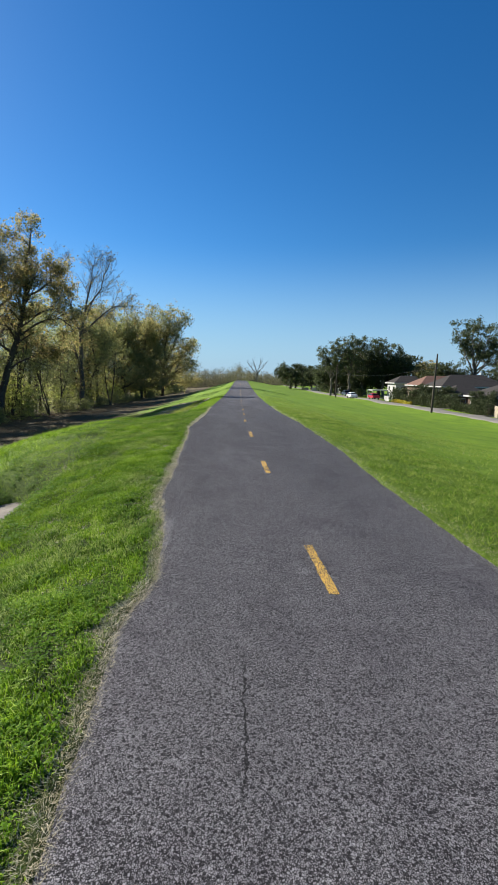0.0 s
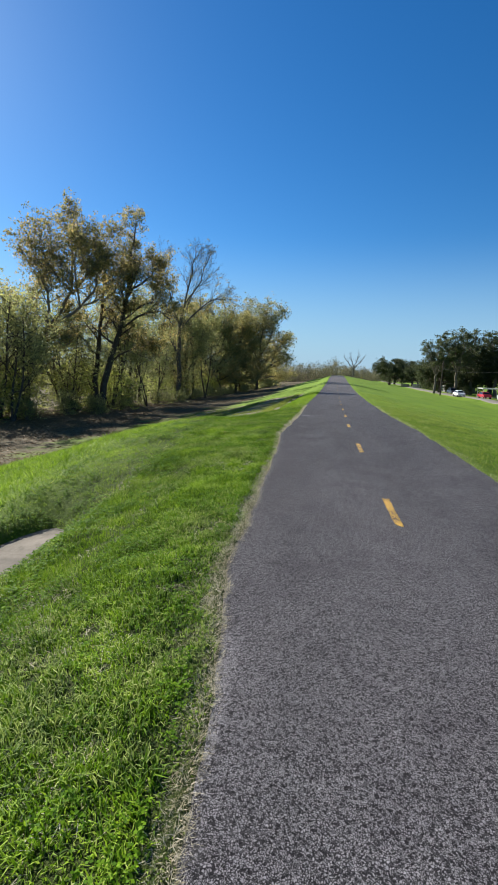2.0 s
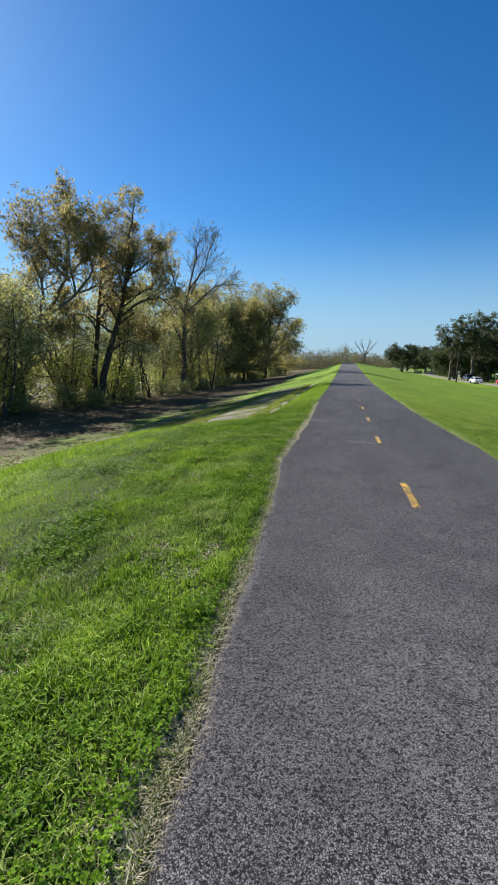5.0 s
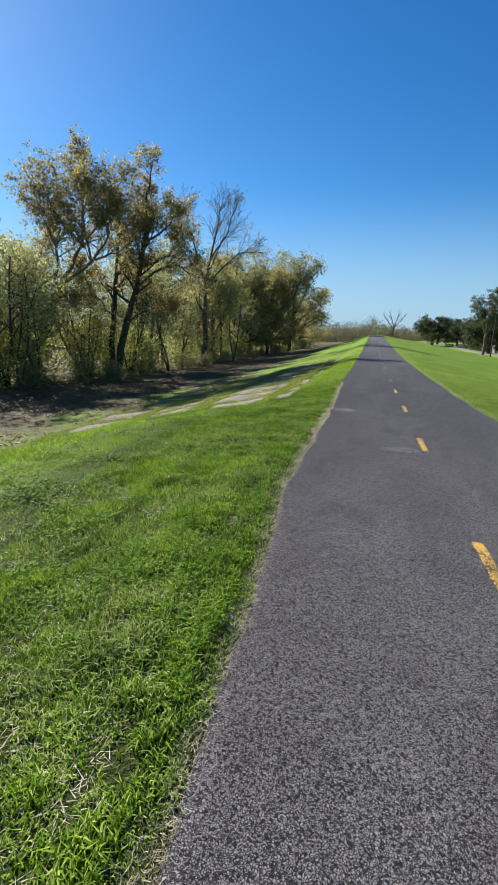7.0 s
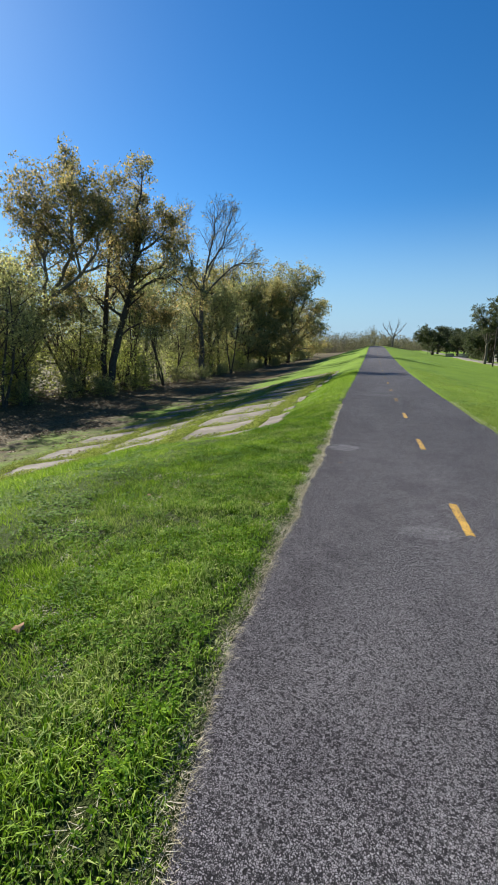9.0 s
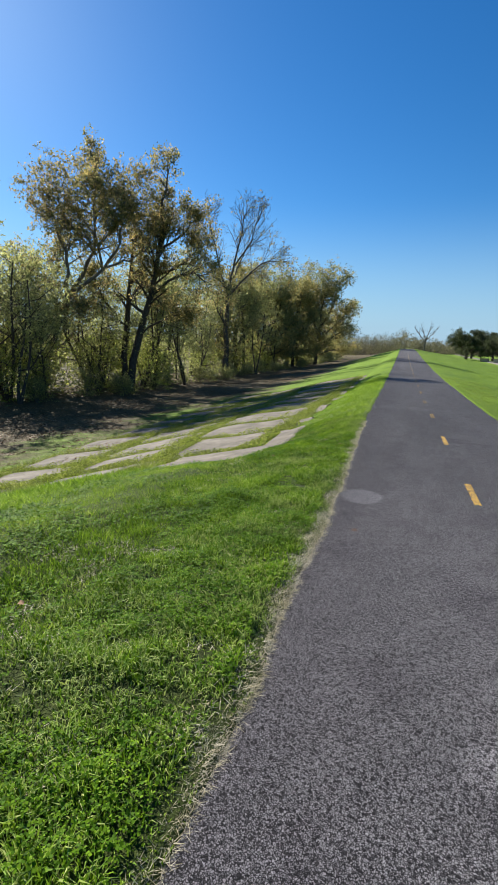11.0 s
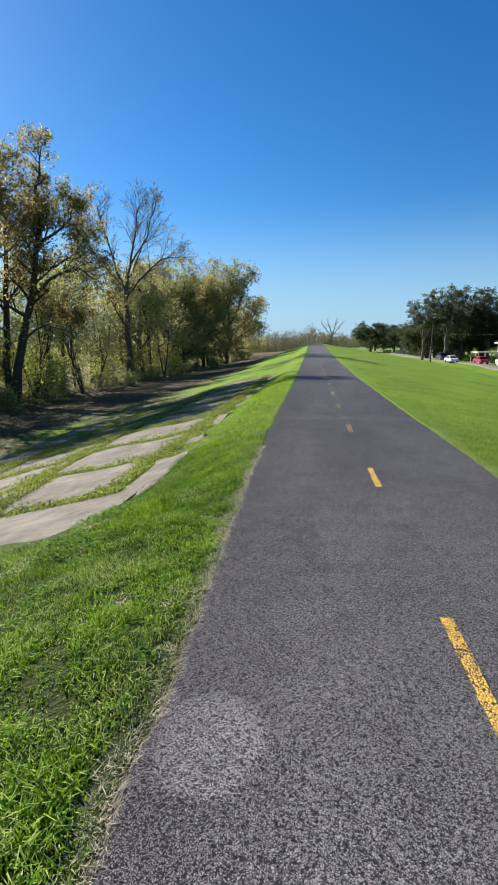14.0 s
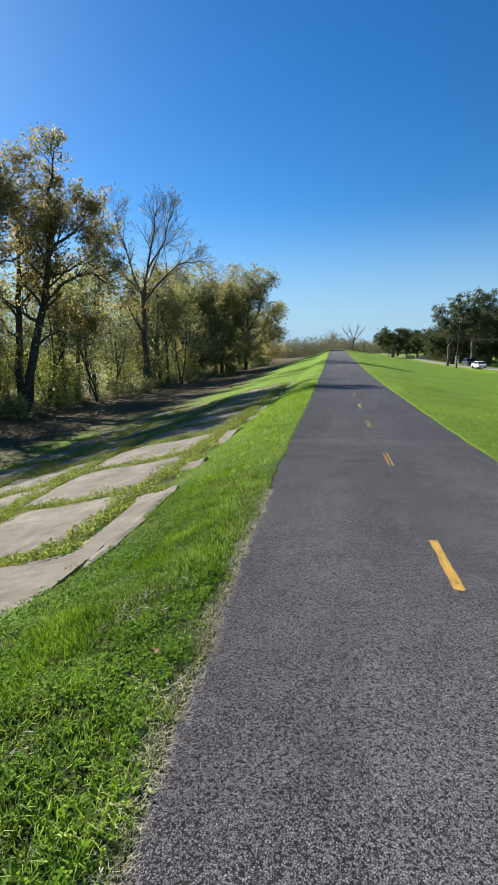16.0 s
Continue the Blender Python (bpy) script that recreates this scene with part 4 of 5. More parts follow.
def straw_amount(y):
    """How far the dry, trampled strip beside the asphalt has spread, 0 to 1."""
    a = value_noise(y * 0.9, y * 0 + 3.0, 301) ** 2 * 0.9 + 0.5 * value_noise(y * 3.1, y * 0 + 3.0, 302) ** 3
    a = a * (0.4 + 1.2 * value_noise(y * 5.3, y * 0 + 3.0, 303) ** 2) * np.where(y < 9.5, 1.0, 0.6)
    return np.clip(a + 0.7 * np.exp(-((y - 2.6) / 0.7) ** 2) + 0.5 * np.exp(-((y - 8.0) / 1.1) ** 2) + 0.15 * np.exp(-((y - 16.0) / 1.0) ** 2) + 0.35 * np.exp(-((y - 5.6) / 1.2) ** 2), np.where(y < 8.5, 0.26, 0.07), 1.0)


def on_slab(x, y):
    """Whether a point lies on one of the concrete slabs."""
    hit = np.zeros(len(x), bool)
    if SLABS:
        hit |= (np.abs(x + 3.88) < 0.5) & (np.abs(y - 7.3) < 1.55) & (land(x, y) < -1.09 + 0.03 * (y - 7) + 0.10 * (x + 4))
    for cx, cy, hx, hy, turn in SLABS[1:]:
        c, s = math.cos(turn), math.sin(turn)
        dx, dy = x - cx, y - cy
        u, v = dx * c + dy * s, -dx * s + dy * c
        m = 0.03 + 0.16 * value_noise(x * 2.7, y * 2.7, 44) ** 2
        hit |= (np.abs(u) < hx - m) & (np.abs(v) < hy - m)
    return hit


# concrete slabs of the old revetment: centre x, y, half sizes, turn
SLABS = [(-3.88, 7.3, 0.52, 1.6, -0.03)]
for k, (ya, yb) in enumerate(((20.7, 23.3), (23.85, 26.4), (26.85, 29.8), (30.5, 33.3), (34.1, 36.6), (37.4, 40.0), (40.8, 43.4), (44.2, 47.0), (47.8, 50.5), (51.3, 54.5))):
    cy, hy = (ya + yb) / 2, (yb - ya) / 2
    # the joint between the first two columns of slabs drifts down the slope along the way
    j = (-6.0, -6.7, -7.6, -8.1)[min(k, 3)]
    for xa, xb, dy in ((-4.22, -3.58, 0.1), (j, -4.42, 0.0), (j - 3.75, j - 0.33, -0.25), (j - 7.3, j - 4.1, -0.55)):
        if k == 0 and xa == -4.22:
            continue
        if k == 0 and xa == j:
            xb = -3.5
        if k == 1 and xa == -4.22:
            SLABS.append((-3.66, 24.33, 0.34, 1.56, 0.03))
            continue
        if xa == -4.22:
            xa, xb, dy = -4.0 - 0.1 * (k % 3 == 0), -3.5 - 0.08 * (k % 2), -0.3
            SLABS.append(((xa + xb) / 2, cy + dy, (xb - xa) / 2, hy * (0.45, 0.95, 0.3, 0.85)[k % 4], 0.04 * math.sin(k * 3.1)))
            continue
        SLABS.append(((xa + xb) / 2, cy + dy, (xb - xa) / 2, hy + 0.1, 0.04 * math.sin(k * 2.1 + xa)))


def grass_field(name, n, xa, xb, ya, yb, h, w, seed, label, edge=None, thin=0.0, lean=(0.3, 1.3), mat=None, fade=0.35, simple=False):
    rng = np.random.default_rng(seed)
    x, y = scatter(rng, n, xa, xb, ya, yb)
    keep = ((x < left_edge(y) + 0.015) | (x > right_edge(y) - 0.07 * rng.random(n) ** 2)) & ~on_slab(x, y)
    dens = value_noise(x * 1.7, y * 1.7, 901) * 0.15 + value_noise(x * 6.5, y * 6.5, 904) * 0.4 + value_noise(x * 15, y * 15, 905) * 0.45
    rim = np.minimum(np.minimum(x - xa, xb - x), np.minimum(y - ya, yb - y) * 0.5) / fade
    keep &= (dens > thin + 0.22 * rng.random(n) * (thin > 0)) & (rng.random(n) < rim + 0.15)
    keep &= ~((x > -15) & (x < -3.75) & (y > 22.8) & (y < 54) & (rng.random(n) < 0.8))
    gone = 0.12 * straw_amount(y) * rng.random(n) ** 0.7
    keep &= (left_edge(y) - x > gone) | (x > 0)
    x, y = x[keep], y[keep]
    n = len(x)
    off = np.maximum(left_edge(y) - x, x - right_edge(y))
    strip = np.where((x > -4.6) & (x < -2.9) & (y > 20.5), 0.7, 1.0)
    tall = strip * (0.5 + 0.5 * value_noise(x * 2.4, y * 2.4, 902) + 1.0 * value_noise(x * 6.5, y * 6.5, 904) ** 1.6) * np.clip(off / 0.16, np.where(x > 0, 0.7, 0.4), 1)
    blades(name, x, y, land(x, y), rng.uniform(*h, n) * tall, rng.uniform(*w, n), rng.uniform(*lean, n), seed + 3, mat or M_GRASS, label, simple=simple)


G_NEAR, G_FAR = "short green grass on the levee shoulder", "mown green grass on the levee slope"
grass_field("grass", 185000, -2.25, -0.6, 0.9, 12.5, (0.025, 0.068), (0.004, 0.010), 201, G_NEAR, lean=(0.2, 1.35), thin=0.20)
grass_field("grass", 110000, -2.7, -1.3, 12.3, 20.5, (0.025, 0.068), (0.004, 0.010), 202, G_NEAR, lean=(0.2, 1.35), thin=0.20)
grass_field("grass", 60000, -2.75, -1.3, 20.2, 25, (0.028, 0.07), (0.006, 0.012), 207, G_NEAR, simple=True, lean=(0.2, 1.35), thin=0.20)
grass_field("grass", 90000, -3.7, -2.1, 12.2, 26, (0.03, 0.068), (0.006, 0.011), 208, G_NEAR, simple=True, lean=(0.2, 1.3), thin=0.12)
grass_field("grass", 120000, -3.3, -1.75, 1.4, 13.2, (0.03, 0.068), (0.005, 0.010), 206, G_NEAR, simple=True, lean=(0.2, 1.3), thin=0.12)
grass_field("grass", 140000, -4.8, -2.4, 1.8, 26, (0.022, 0.055), (0.005, 0.010), 211, G_NEAR, simple=True, lean=(0.2, 1.2), mat=M_LAWN)
grass_field("grass", 70000, -12, -4.6, 5, 36, (0.06, 0.13), (0.010, 0.02), 221, G_FAR, simple=True, mat=M_LAWN)
grass_field("grass", 60000, -8.5, -4.4, 7, 22, (0.04, 0.10), (0.008, 0.016), 226, G_FAR, simple=True, lean=(0.4, 1.8), fade=1.5, mat=M_LAWN)
grass_field("grass", 40000, -4.5, -1.3, 24, 44, (0.05, 0.11), (0.008, 0.016), 231, G_FAR, simple=True, mat=M_LAWN)
grass_field("grass", 22000, -16, -4.5, 26, 56, (0.08, 0.16), (0.015, 0.03), 236, G_FAR, simple=True)
grass_field("grass", 90000, 1.4, 4.2, 3.2, 26, (0.03, 0.07), (0.007, 0.014), 241, G_NEAR, simple=True, lean=(0.3, 1.4), thin=0.2, mat=M_SHORT)
grass_field("grass", 45000, 3.9, 11, 6, 40, (0.03, 0.07), (0.012, 0.026), 251, G_FAR, simple=True, mat=M_SHORT, fade=4.0)
grass_field("grass", 20000, 1.4, 4.2, 26, 46, (0.03, 0.07), (0.012, 0.022), 256, G_FAR, simple=True, mat=M_SHORT, fade=2.0)


def straw_edge(n, seed, sign, ya, yb):
    """Dry, trampled blades along the asphalt's edge."""
    rng = np.random.default_rng(seed)
    y = rng.uniform(ya, yb, n)
    off = np.abs(rng.normal(0, 0.10, n)) - 0.045 * rng.random(n)
    patch = straw_amount(y) if sign < 0 else value_noise(y * 0.9, y * 0 + 3, seed) ** 2
    keep = rng.random(n) < 0.22 + 1.1 * patch
    y, off, patch = y[keep], off[keep], patch[keep]
    n = len(y)
    off = off * (0.25 + 1.5 * patch)
    x = left_edge(y) - off if sign < 0 else right_edge(y) + off
    blades("dry_grass", x, y, land(x, y) + 0.004, rng.uniform(0.014, 0.036, n), rng.uniform(0.0026, 0.005, n), rng.uniform(0.6, 2.2, n), seed, M_STRAW, "straw-coloured dry grass along the asphalt's edge", simple=True)


straw_edge(170000, 301, -1, 0.8, 24)
straw_edge(30000, 302, 1, 3.0, 26)


def leaf_litter(n, seed):
    """Fallen leaves strewn under and before the trees of the river side."""
    rng = np.random.default_rng(seed)
    x, y = rng.uniform(-40, -12, n), 14 + 90 * rng.random(n) ** 1.5
    keep = value_noise(x * 0.22, y * 0.22, seed) * 0.5 + value_noise(x * 0.9, y * 0.9, seed + 1) * 0.5 > 0.30 + 0.30 * np.clip((x + 22) / 8, 0, 1) + 0.15 * rng.random(n)
    x, y = x[keep], y[keep]
    p = np.stack([x, y, land(x, y) + 0.03], 1)
    co, q = leaf_cards(rng, p, 0.15)
    mid = np.repeat(p, 3, axis=0)
    co[:, 2] = mid[:, 2] + (co[:, 2] - mid[:, 2]) * 0.35
    return tagged(new("leaf_litter", mesh_from("leaf_litter", co, None, q, M_LITTER)), "brown fallen leaves strewn under the trees", "fallen leaves", kind="stuff")


leaf_litter(90000, 307)


def dead_patches(n, seed):
    """Flattened dead grass in small patches of the turf."""
    rng = np.random.default_rng(seed)
    x, y = scatter(rng, n, -3.4, -0.8, 1.0, 22)
    near = np.exp(-((x + 2.0) / 0.5) ** 2 - ((y - 15.6) / 1.6) ** 2) + np.exp(-((x + 1.9) / 0.5) ** 2 - ((y - 9.2) / 1.2) ** 2)
    spot = value_noise(x * 3.1, y * 3.1, seed) * 0.6 + value_noise(x * 9, y * 9, seed + 1) * 0.4 + 0.17 * near
    keep = (x < left_edge(y) - 0.05) & (spot > rng.uniform(0.56, 0.75, n)) & ~on_slab(x, y)
    x, y = x[keep], y[keep]
    n = len(x)
    blades("dry_grass", x, y, land(x, y) + 0.015, rng.uniform(0.015, 0.035, n), rng.uniform(0.003, 0.006, n), rng.uniform(1.2, 2.8, n), seed, M_STRAW, "flattened dead grass in patches of the turf", simple=True)


dead_patches(160000, 305)


def clover(n, seed, xa, xb, ya, yb, size):
    """Three-part clover leaves in patches, one mesh."""
    rng = np.random.default_rng(seed)
    x, y = scatter(rng, n, xa, xb, ya, yb)
    keep = ((x < left_edge(y) - 0.12) | (x > right_edge(y) + 0.1)) & ~on_slab(x, y)
    keep &= value_noise(x * 1.6 + 7, y * 1.6, seed) * 0.5 + value_noise(x * 5, y * 5, seed + 1) * 0.5 > rng.uniform(0.38, 0.66, n)
    x, y = x[keep], y[keep]
    n = len(x)
    c = np.stack([x, y, land(x, y) + rng.uniform(0.02, 0.06, n) * (0.5 + value_noise(x * 6.5, y * 6.5, 904))], 1)
    t0 = rng.uniform(0, 6.28, n)
    s = size * rng.uniform(0.7, 1.3, n)
    co = []
    for j in range(3):
        t = t0 + j * 2.094
        a = np.stack([np.cos(t), np.sin(t), rng.normal(0.05, 0.3, n)], 1) * s[:, None]
        b = np.stack([-np.sin(t), np.cos(t), rng.normal(0, 0.25, n)], 1) * s[:, None] * 0.46
        co.append(np.stack([c, c + a * 0.6 + b, c + a, c + a * 0.6 - b], 1))
    co = np.stack(co, 1).reshape(-1, 3)
    me = mesh_from("clover", co, np.arange(n * 12).reshape(-1, 4), None, M_CLOVER)
    return tagged(new("clover", me), "bright green clover among the grass", "clover", kind="stuff")


clover(110000, 311, -2.75, -0.7, 0.9, 22, 0.0128)
clover(9000, 313, 1.7, 4.6, 3.2, 20, 0.019)
clover(56000, 312, -4.8, -2.6, 2.0, 26, 0.019)


def joint_weeds(n, seed):
    """Taller grass that fills the joints between the slabs and hangs over their rims."""
    rng = np.random.default_rng(seed)
    x, y = rng.uniform(-15.2, -3.3, n), 21.3 + 34 * rng.random(n) ** 1.5
    near = np.zeros(n, bool)
    inside = np.zeros(n, bool)
    for cx, cy, hx, hy, turn in SLABS[1:]:
        dx, dy = np.abs(x - cx), np.abs(y - cy)
        rim = (0.22 if cx < -4.5 else 0.06) * value_noise(x * 3, y * 3, seed) + (0.3 if cx < -8 else 0.0) * value_noise(x * 0.8, y * 1.1, seed + 1) + min(max((cy - 29) * 0.05, 0.0), 0.6) * value_noise(x * 0.9, y * 1.3, seed + 2)
        near |= (dx < hx + 0.3) & (dy < hy + 0.55)
        inside |= (dx < hx - rim) & (dy < hy - rim)
    keep = near & ~inside & (x < -3.72 - 0.3 * (y < 23.2))
    x, y = x[keep], y[keep]
    n = len(x)
    blades("grass", x, y, land(x, y), rng.uniform(0.06, 0.21, n) * (0.4 + 1.2 * value_noise(x * 1.9, y * 1.9, seed + 5)), rng.uniform(0.010, 0.024, n), rng.uniform(0.5, 2.0, n), seed, M_WEED, "rough grass growing in the joints of the slabs", simple=True)


joint_weeds(200000, 321)


def joint_mats(n, seed):
    """Leafy mats of low weeds that creep out of the joints over the rims of the slabs."""
    rng = np.random.default_rng(seed)
    x, y = rng.uniform(-14.8, -3.6, n), 21.5 + 30 * rng.random(n) ** 1.5
    near, inside = np.zeros(n, bool), np.zeros(n, bool)
    rim = 0.03 + 0.20 * value_noise(x * 1.6, y * 2.2, seed) ** 2
    for cx, cy, hx, hy, turn in SLABS[1:]:
        dx, dy = np.abs(x - cx), np.abs(y - cy)
        near |= (dx < hx + 0.35) & (dy < hy + 0.55)
        more = rim + (0.5 * value_noise(x * 0.7, y * 0.9, seed + 4) if cx < -8 else 0.0)
        inside |= (dx < hx - more) & (dy < hy - more * 0.7)
    keep = near & ~inside & (x < -3.72 - 0.3 * (y < 23.2)) & (value_noise(x * 2.6, y * 2.6, seed + 1) > 0.28) & (y > 22.6)
    x, y = x[keep], y[keep]
    h = 0.04 + 0.24 * value_noise(x * 2.1, y * 2.1, seed + 2) * rng.random(len(x))
    co, q = leaf_cards(rng, np.stack([x, y, lie(x, y) + h], 1), 0.042)
    return tagged(new("weeds", mesh_from("weeds", co, None, q, M_WEED)), "low leafy weeds creeping over the concrete slabs", "weeds", kind="stuff")


joint_mats(240000, 325)


# ---- concrete slabs ----
def concrete_slab(cx, cy, hx, hy, turn, seed):
    rng = np.random.default_rng(seed)
    nx, ny = max(9, int(hx * 8)), max(9, int(hy * 8))
    u, v = np.meshgrid(np.linspace(-1, 1, nx), np.linspace(-1, 1, ny))
    uu, vv = u * hx, v * hy
    wob = 0.05 if cx < -4.5 else 0.10
    uu = uu + wob * (value_noise(v * 3 + seed, u * 2, seed) - 0.5) * np.abs(u) ** 3 * 2
    uu = uu + 0.05 * (value_noise(v * hy * 4 + seed, u * 0, seed + 2) - 0.5) * np.abs(u) ** 5
    vv = vv + 0.05 * (value_noise(u * hx * 4, v * 0 + seed, seed + 3) - 0.5) * np.abs(v) ** 5
    vv = vv + wob * (value_noise(u * 3.5, v * 2 + seed, seed + 1) - 0.5) * np.abs(v) ** 3 * 2
    c, s = math.cos(turn), math.sin(turn)
    x, y = cx + uu * c - vv * s, cy + uu * s + vv * c
    z = lie(x, y)
    z = z + (0.065 if -4 < cx and cy < 25 else 0.035) + 0.015 * rng.uniform(-1, 1) + 0.035 * v - 0.03 * (np.maximum(np.abs(u), np.abs(v)) > 0.97)
    if seed == 400:
        z = -1.08 + 0.03 * (y - 7) + 0.10 * (x + 4) + 0.02 * value_noise(x * 3, y * 3, 9)
    co, q = grid(x, y, z)
    ring = np.concatenate([np.arange(nx), np.arange(1, ny) * nx + nx - 1, (ny - 1) * nx + np.arange(nx - 2, -1, -1), np.arange(ny - 2, 0, -1) * nx])
    low = co[ring] - np.array([0, 0, 0.22])
    k = len(co) + np.arange(len(ring))
    q2 = np.stack([ring, k, np.roll(k, -1), np.roll(ring, -1)], 1)
    me = mesh_from("concrete_slab", np.concatenate([co, low]), np.concatenate([q, q2]), None, M_CONCRETE)
    return tagged(new("concrete_slab", me), "weathered tan concrete revetment slab with grassy joints", "concrete slab", "revetment slabs")


for k, sl in enumerate(SLABS):
    concrete_slab(*sl, 400 + k)


# ---- the street and the houses below the levee ----
M_STREET = plain("sun-bleached street concrete", (0.18, 0.165, 0.14), 0.9, 0, 0.2, 1.5)
M_WOOD = plain("dark weathered pole wood", (0.075, 0.058, 0.045), 0.9, 0, 0.35, 9)
M_FENCE = plain("pale unpainted fence wood", (0.42, 0.35, 0.26), 0.85, 0, 0.25, 4)
M_WHITE = plain("white house paint", (0.45, 0.44, 0.42), 0.6, 0, 0.08, 3)
M_PEACH = plain("peach stucco", (0.24, 0.165, 0.125), 0.9, 0, 0.12, 2)
M_BRICK = plain("brown brick", (0.12, 0.078, 0.058), 0.9, 0, 0.3, 5)
M_GREYWALL = plain("grey siding", (0.16, 0.155, 0.15), 0.8, 0, 0.12, 3)
M_ROOF_DARK = plain("charcoal asphalt shingles", (0.048, 0.043, 0.040), 0.95, 0, 0.35, 5, 0.1)
M_ROOF_BROWN = plain("faded brown shingles", (0.16, 0.095, 0.073), 0.95, 0, 0.3, 5, 0.1)
M_GLASS = plain("dark window glass", (0.02, 0.024, 0.03), 0.08, 0, 0.1, 2, 0.6)
M_RED = plain("red car paint", (0.42, 0.02, 0.03), 0.3, 0, 0.05, 2, 0.5)
M_PALE = plain("white car paint", (0.75, 0.75, 0.74), 0.3, 0, 0.04, 2, 0.5)
M_BLUE = plain("dark blue car paint", (0.03, 0.045, 0.09), 0.3, 0, 0.05, 2, 0.5)
M_RUBBER = plain("black rubber", (0.02, 0.02, 0.02), 0.8, 0, 0.2, 6)
M_STEEL = plain("grey metal", (0.45, 0.45, 0.45), 0.4, 0.8, 0.1, 6)
M_YELLOW = mat_leaves("yellow flowers in a low hedge", [(0.0, (0.14, 0.16, 0.02)), (0.4, (0.42, 0.36, 0.03)), (1.0, (0.65, 0.52, 0.05))], 0.3)


def street_mid(y):
    return np.interp(y, [-200, 100, 120, 140, 170, 220, 400, 900], [33.6, 33.6, 33.0, 30.9, 30.0, 31.5, 34, 60])


ry = np.concatenate([np.arange(-200, 0, 10.0), np.arange(0, 260, 2.0), np.arange(260, 900, 20.0)])
rx = street_mid(ry)[:, None] + np.array([-2.0, -1.85, -1.0, 0, 1.0, 1.85, 2.0])[None]
ryy = np.repeat(ry[:, None], 7, 1)
rz = land(rx, ryy) + np.array([-0.1, 0.05, 0.07, 0.08, 0.07, 0.05, -0.1])[None] + 0.06
co, q = grid(rx, ryy, rz)
tagged(new("road", mesh_from("road", co, q, None, M_STREET, True)), "pale narrow residential street at the levee's foot", "road", kind="structure")


def foot(x, y):
    return float(land(x, y))


def driveway(x0, x1, y0, y1):
    xs, ys = np.meshgrid(np.linspace(x0, x1, 8), np.linspace(y0, y1, 5))
    co, q = grid(xs, ys, land(xs, ys) + 0.09)
    return tagged(new("driveway", mesh_from("driveway", co, q, None, M_STREET, True)), "light concrete driveway leading to a house", "driveway", kind="structure")


for y0, y1 in ((69, 73), (84, 88), (108, 112), (128, 134)):
    driveway(35.7, 41, y0, y1)


def utility_pole(x, y, h, lean):
    ob = thing("utility_pole", pose(x, y, foot(x, y), 0, lean, 0), "dark brown wooden utility pole", "utility pole", "utility poles")
    pts = np.array([[0, 0, -0.3], [0, 0, h * 0.5], [0.03, 0, h]])
    co, q = tubes([(pts, np.array([0.17, 0.145, 0.11]), 0)], (10,))
    part("shaft", mesh_from("shaft", co, q, None, M_WOOD, True), M_WOOD, ob)
    bm = bmesh.new()
    box(bm, -0.11, 0.11, -0.11, 0.11, h - 0.02, h + 0.03, 0.01)
    part("cap", bm, M_STEEL, ob)
    bm = bmesh.new()
    box(bm, 0.1, 0.22, -0.05, 0.05, h - 2.3, h - 2.1, 0.01)
    part("insulator", bm, M_STEEL, ob)
    return ob


utility_pole(30.6, 75.5, 9.3, 2.0)
utility_pole(26.6, 133, 8.9, 0.5)
utility_pole(28.2, 220, 8.6, 0)


def wire(a, b, sag, r=0.012):
    t = np.linspace(0, 1, 17)
    p = np.array(a)[None] * (1 - t[:, None]) + np.array(b)[None] * t[:, None]
    p[:, 2] -= sag * 4 * t * (1 - t)
    co, q = tubes([(p, np.full(17, r), 3)])
    return tagged(new("power_line", mesh_from("power_line", co, q, None, M_RUBBER)), "thin black overhead cable between poles", "cable", "overhead cables", "structure")


wire((30.8, 75.5, 3.5), (42, 76, 1.2), 0.4)
wire((30.8, 75.5, 3.5), (26.8, 133, 3.2), 1.2)
wire((26.8, 133, 3.2), (42, 128, 0.8), 0.5)


def hip_roof(w, d, rise, over, ridge, thick=0.16):
    """A hipped roof over a plan of w by d, its eaves at height 0; ridge: how much of the width the ridge takes."""
    bm = bmesh.new()
    W, D, R = w / 2 + over, d / 2 + over, w / 2 * ridge
    lo = [bm.verts.new(p) for p in ((-W, -D, -thick), (W, -D, -thick), (W, D, -thick), (-W, D, -thick))]
    up = [bm.verts.new(p) for p in ((-W, -D, 0), (W, -D, 0), (W, D, 0), (-W, D, 0))]
    a, b = bm.verts.new((-R, 0, rise)), bm.verts.new((R, 0, rise))
    bm.faces.new(lo[::-1])
    for i in range(4):
        bm.faces.new((lo[i], lo[(i + 1) % 4], up[(i + 1) % 4], up[i]))
    bm.faces.new((up[0], up[1], b, a))
    bm.faces.new((up[1], up[2], b))
    bm.faces.new((up[2], up[3], a, b))
    bm.faces.new((up[3], up[0], a))
    return bm


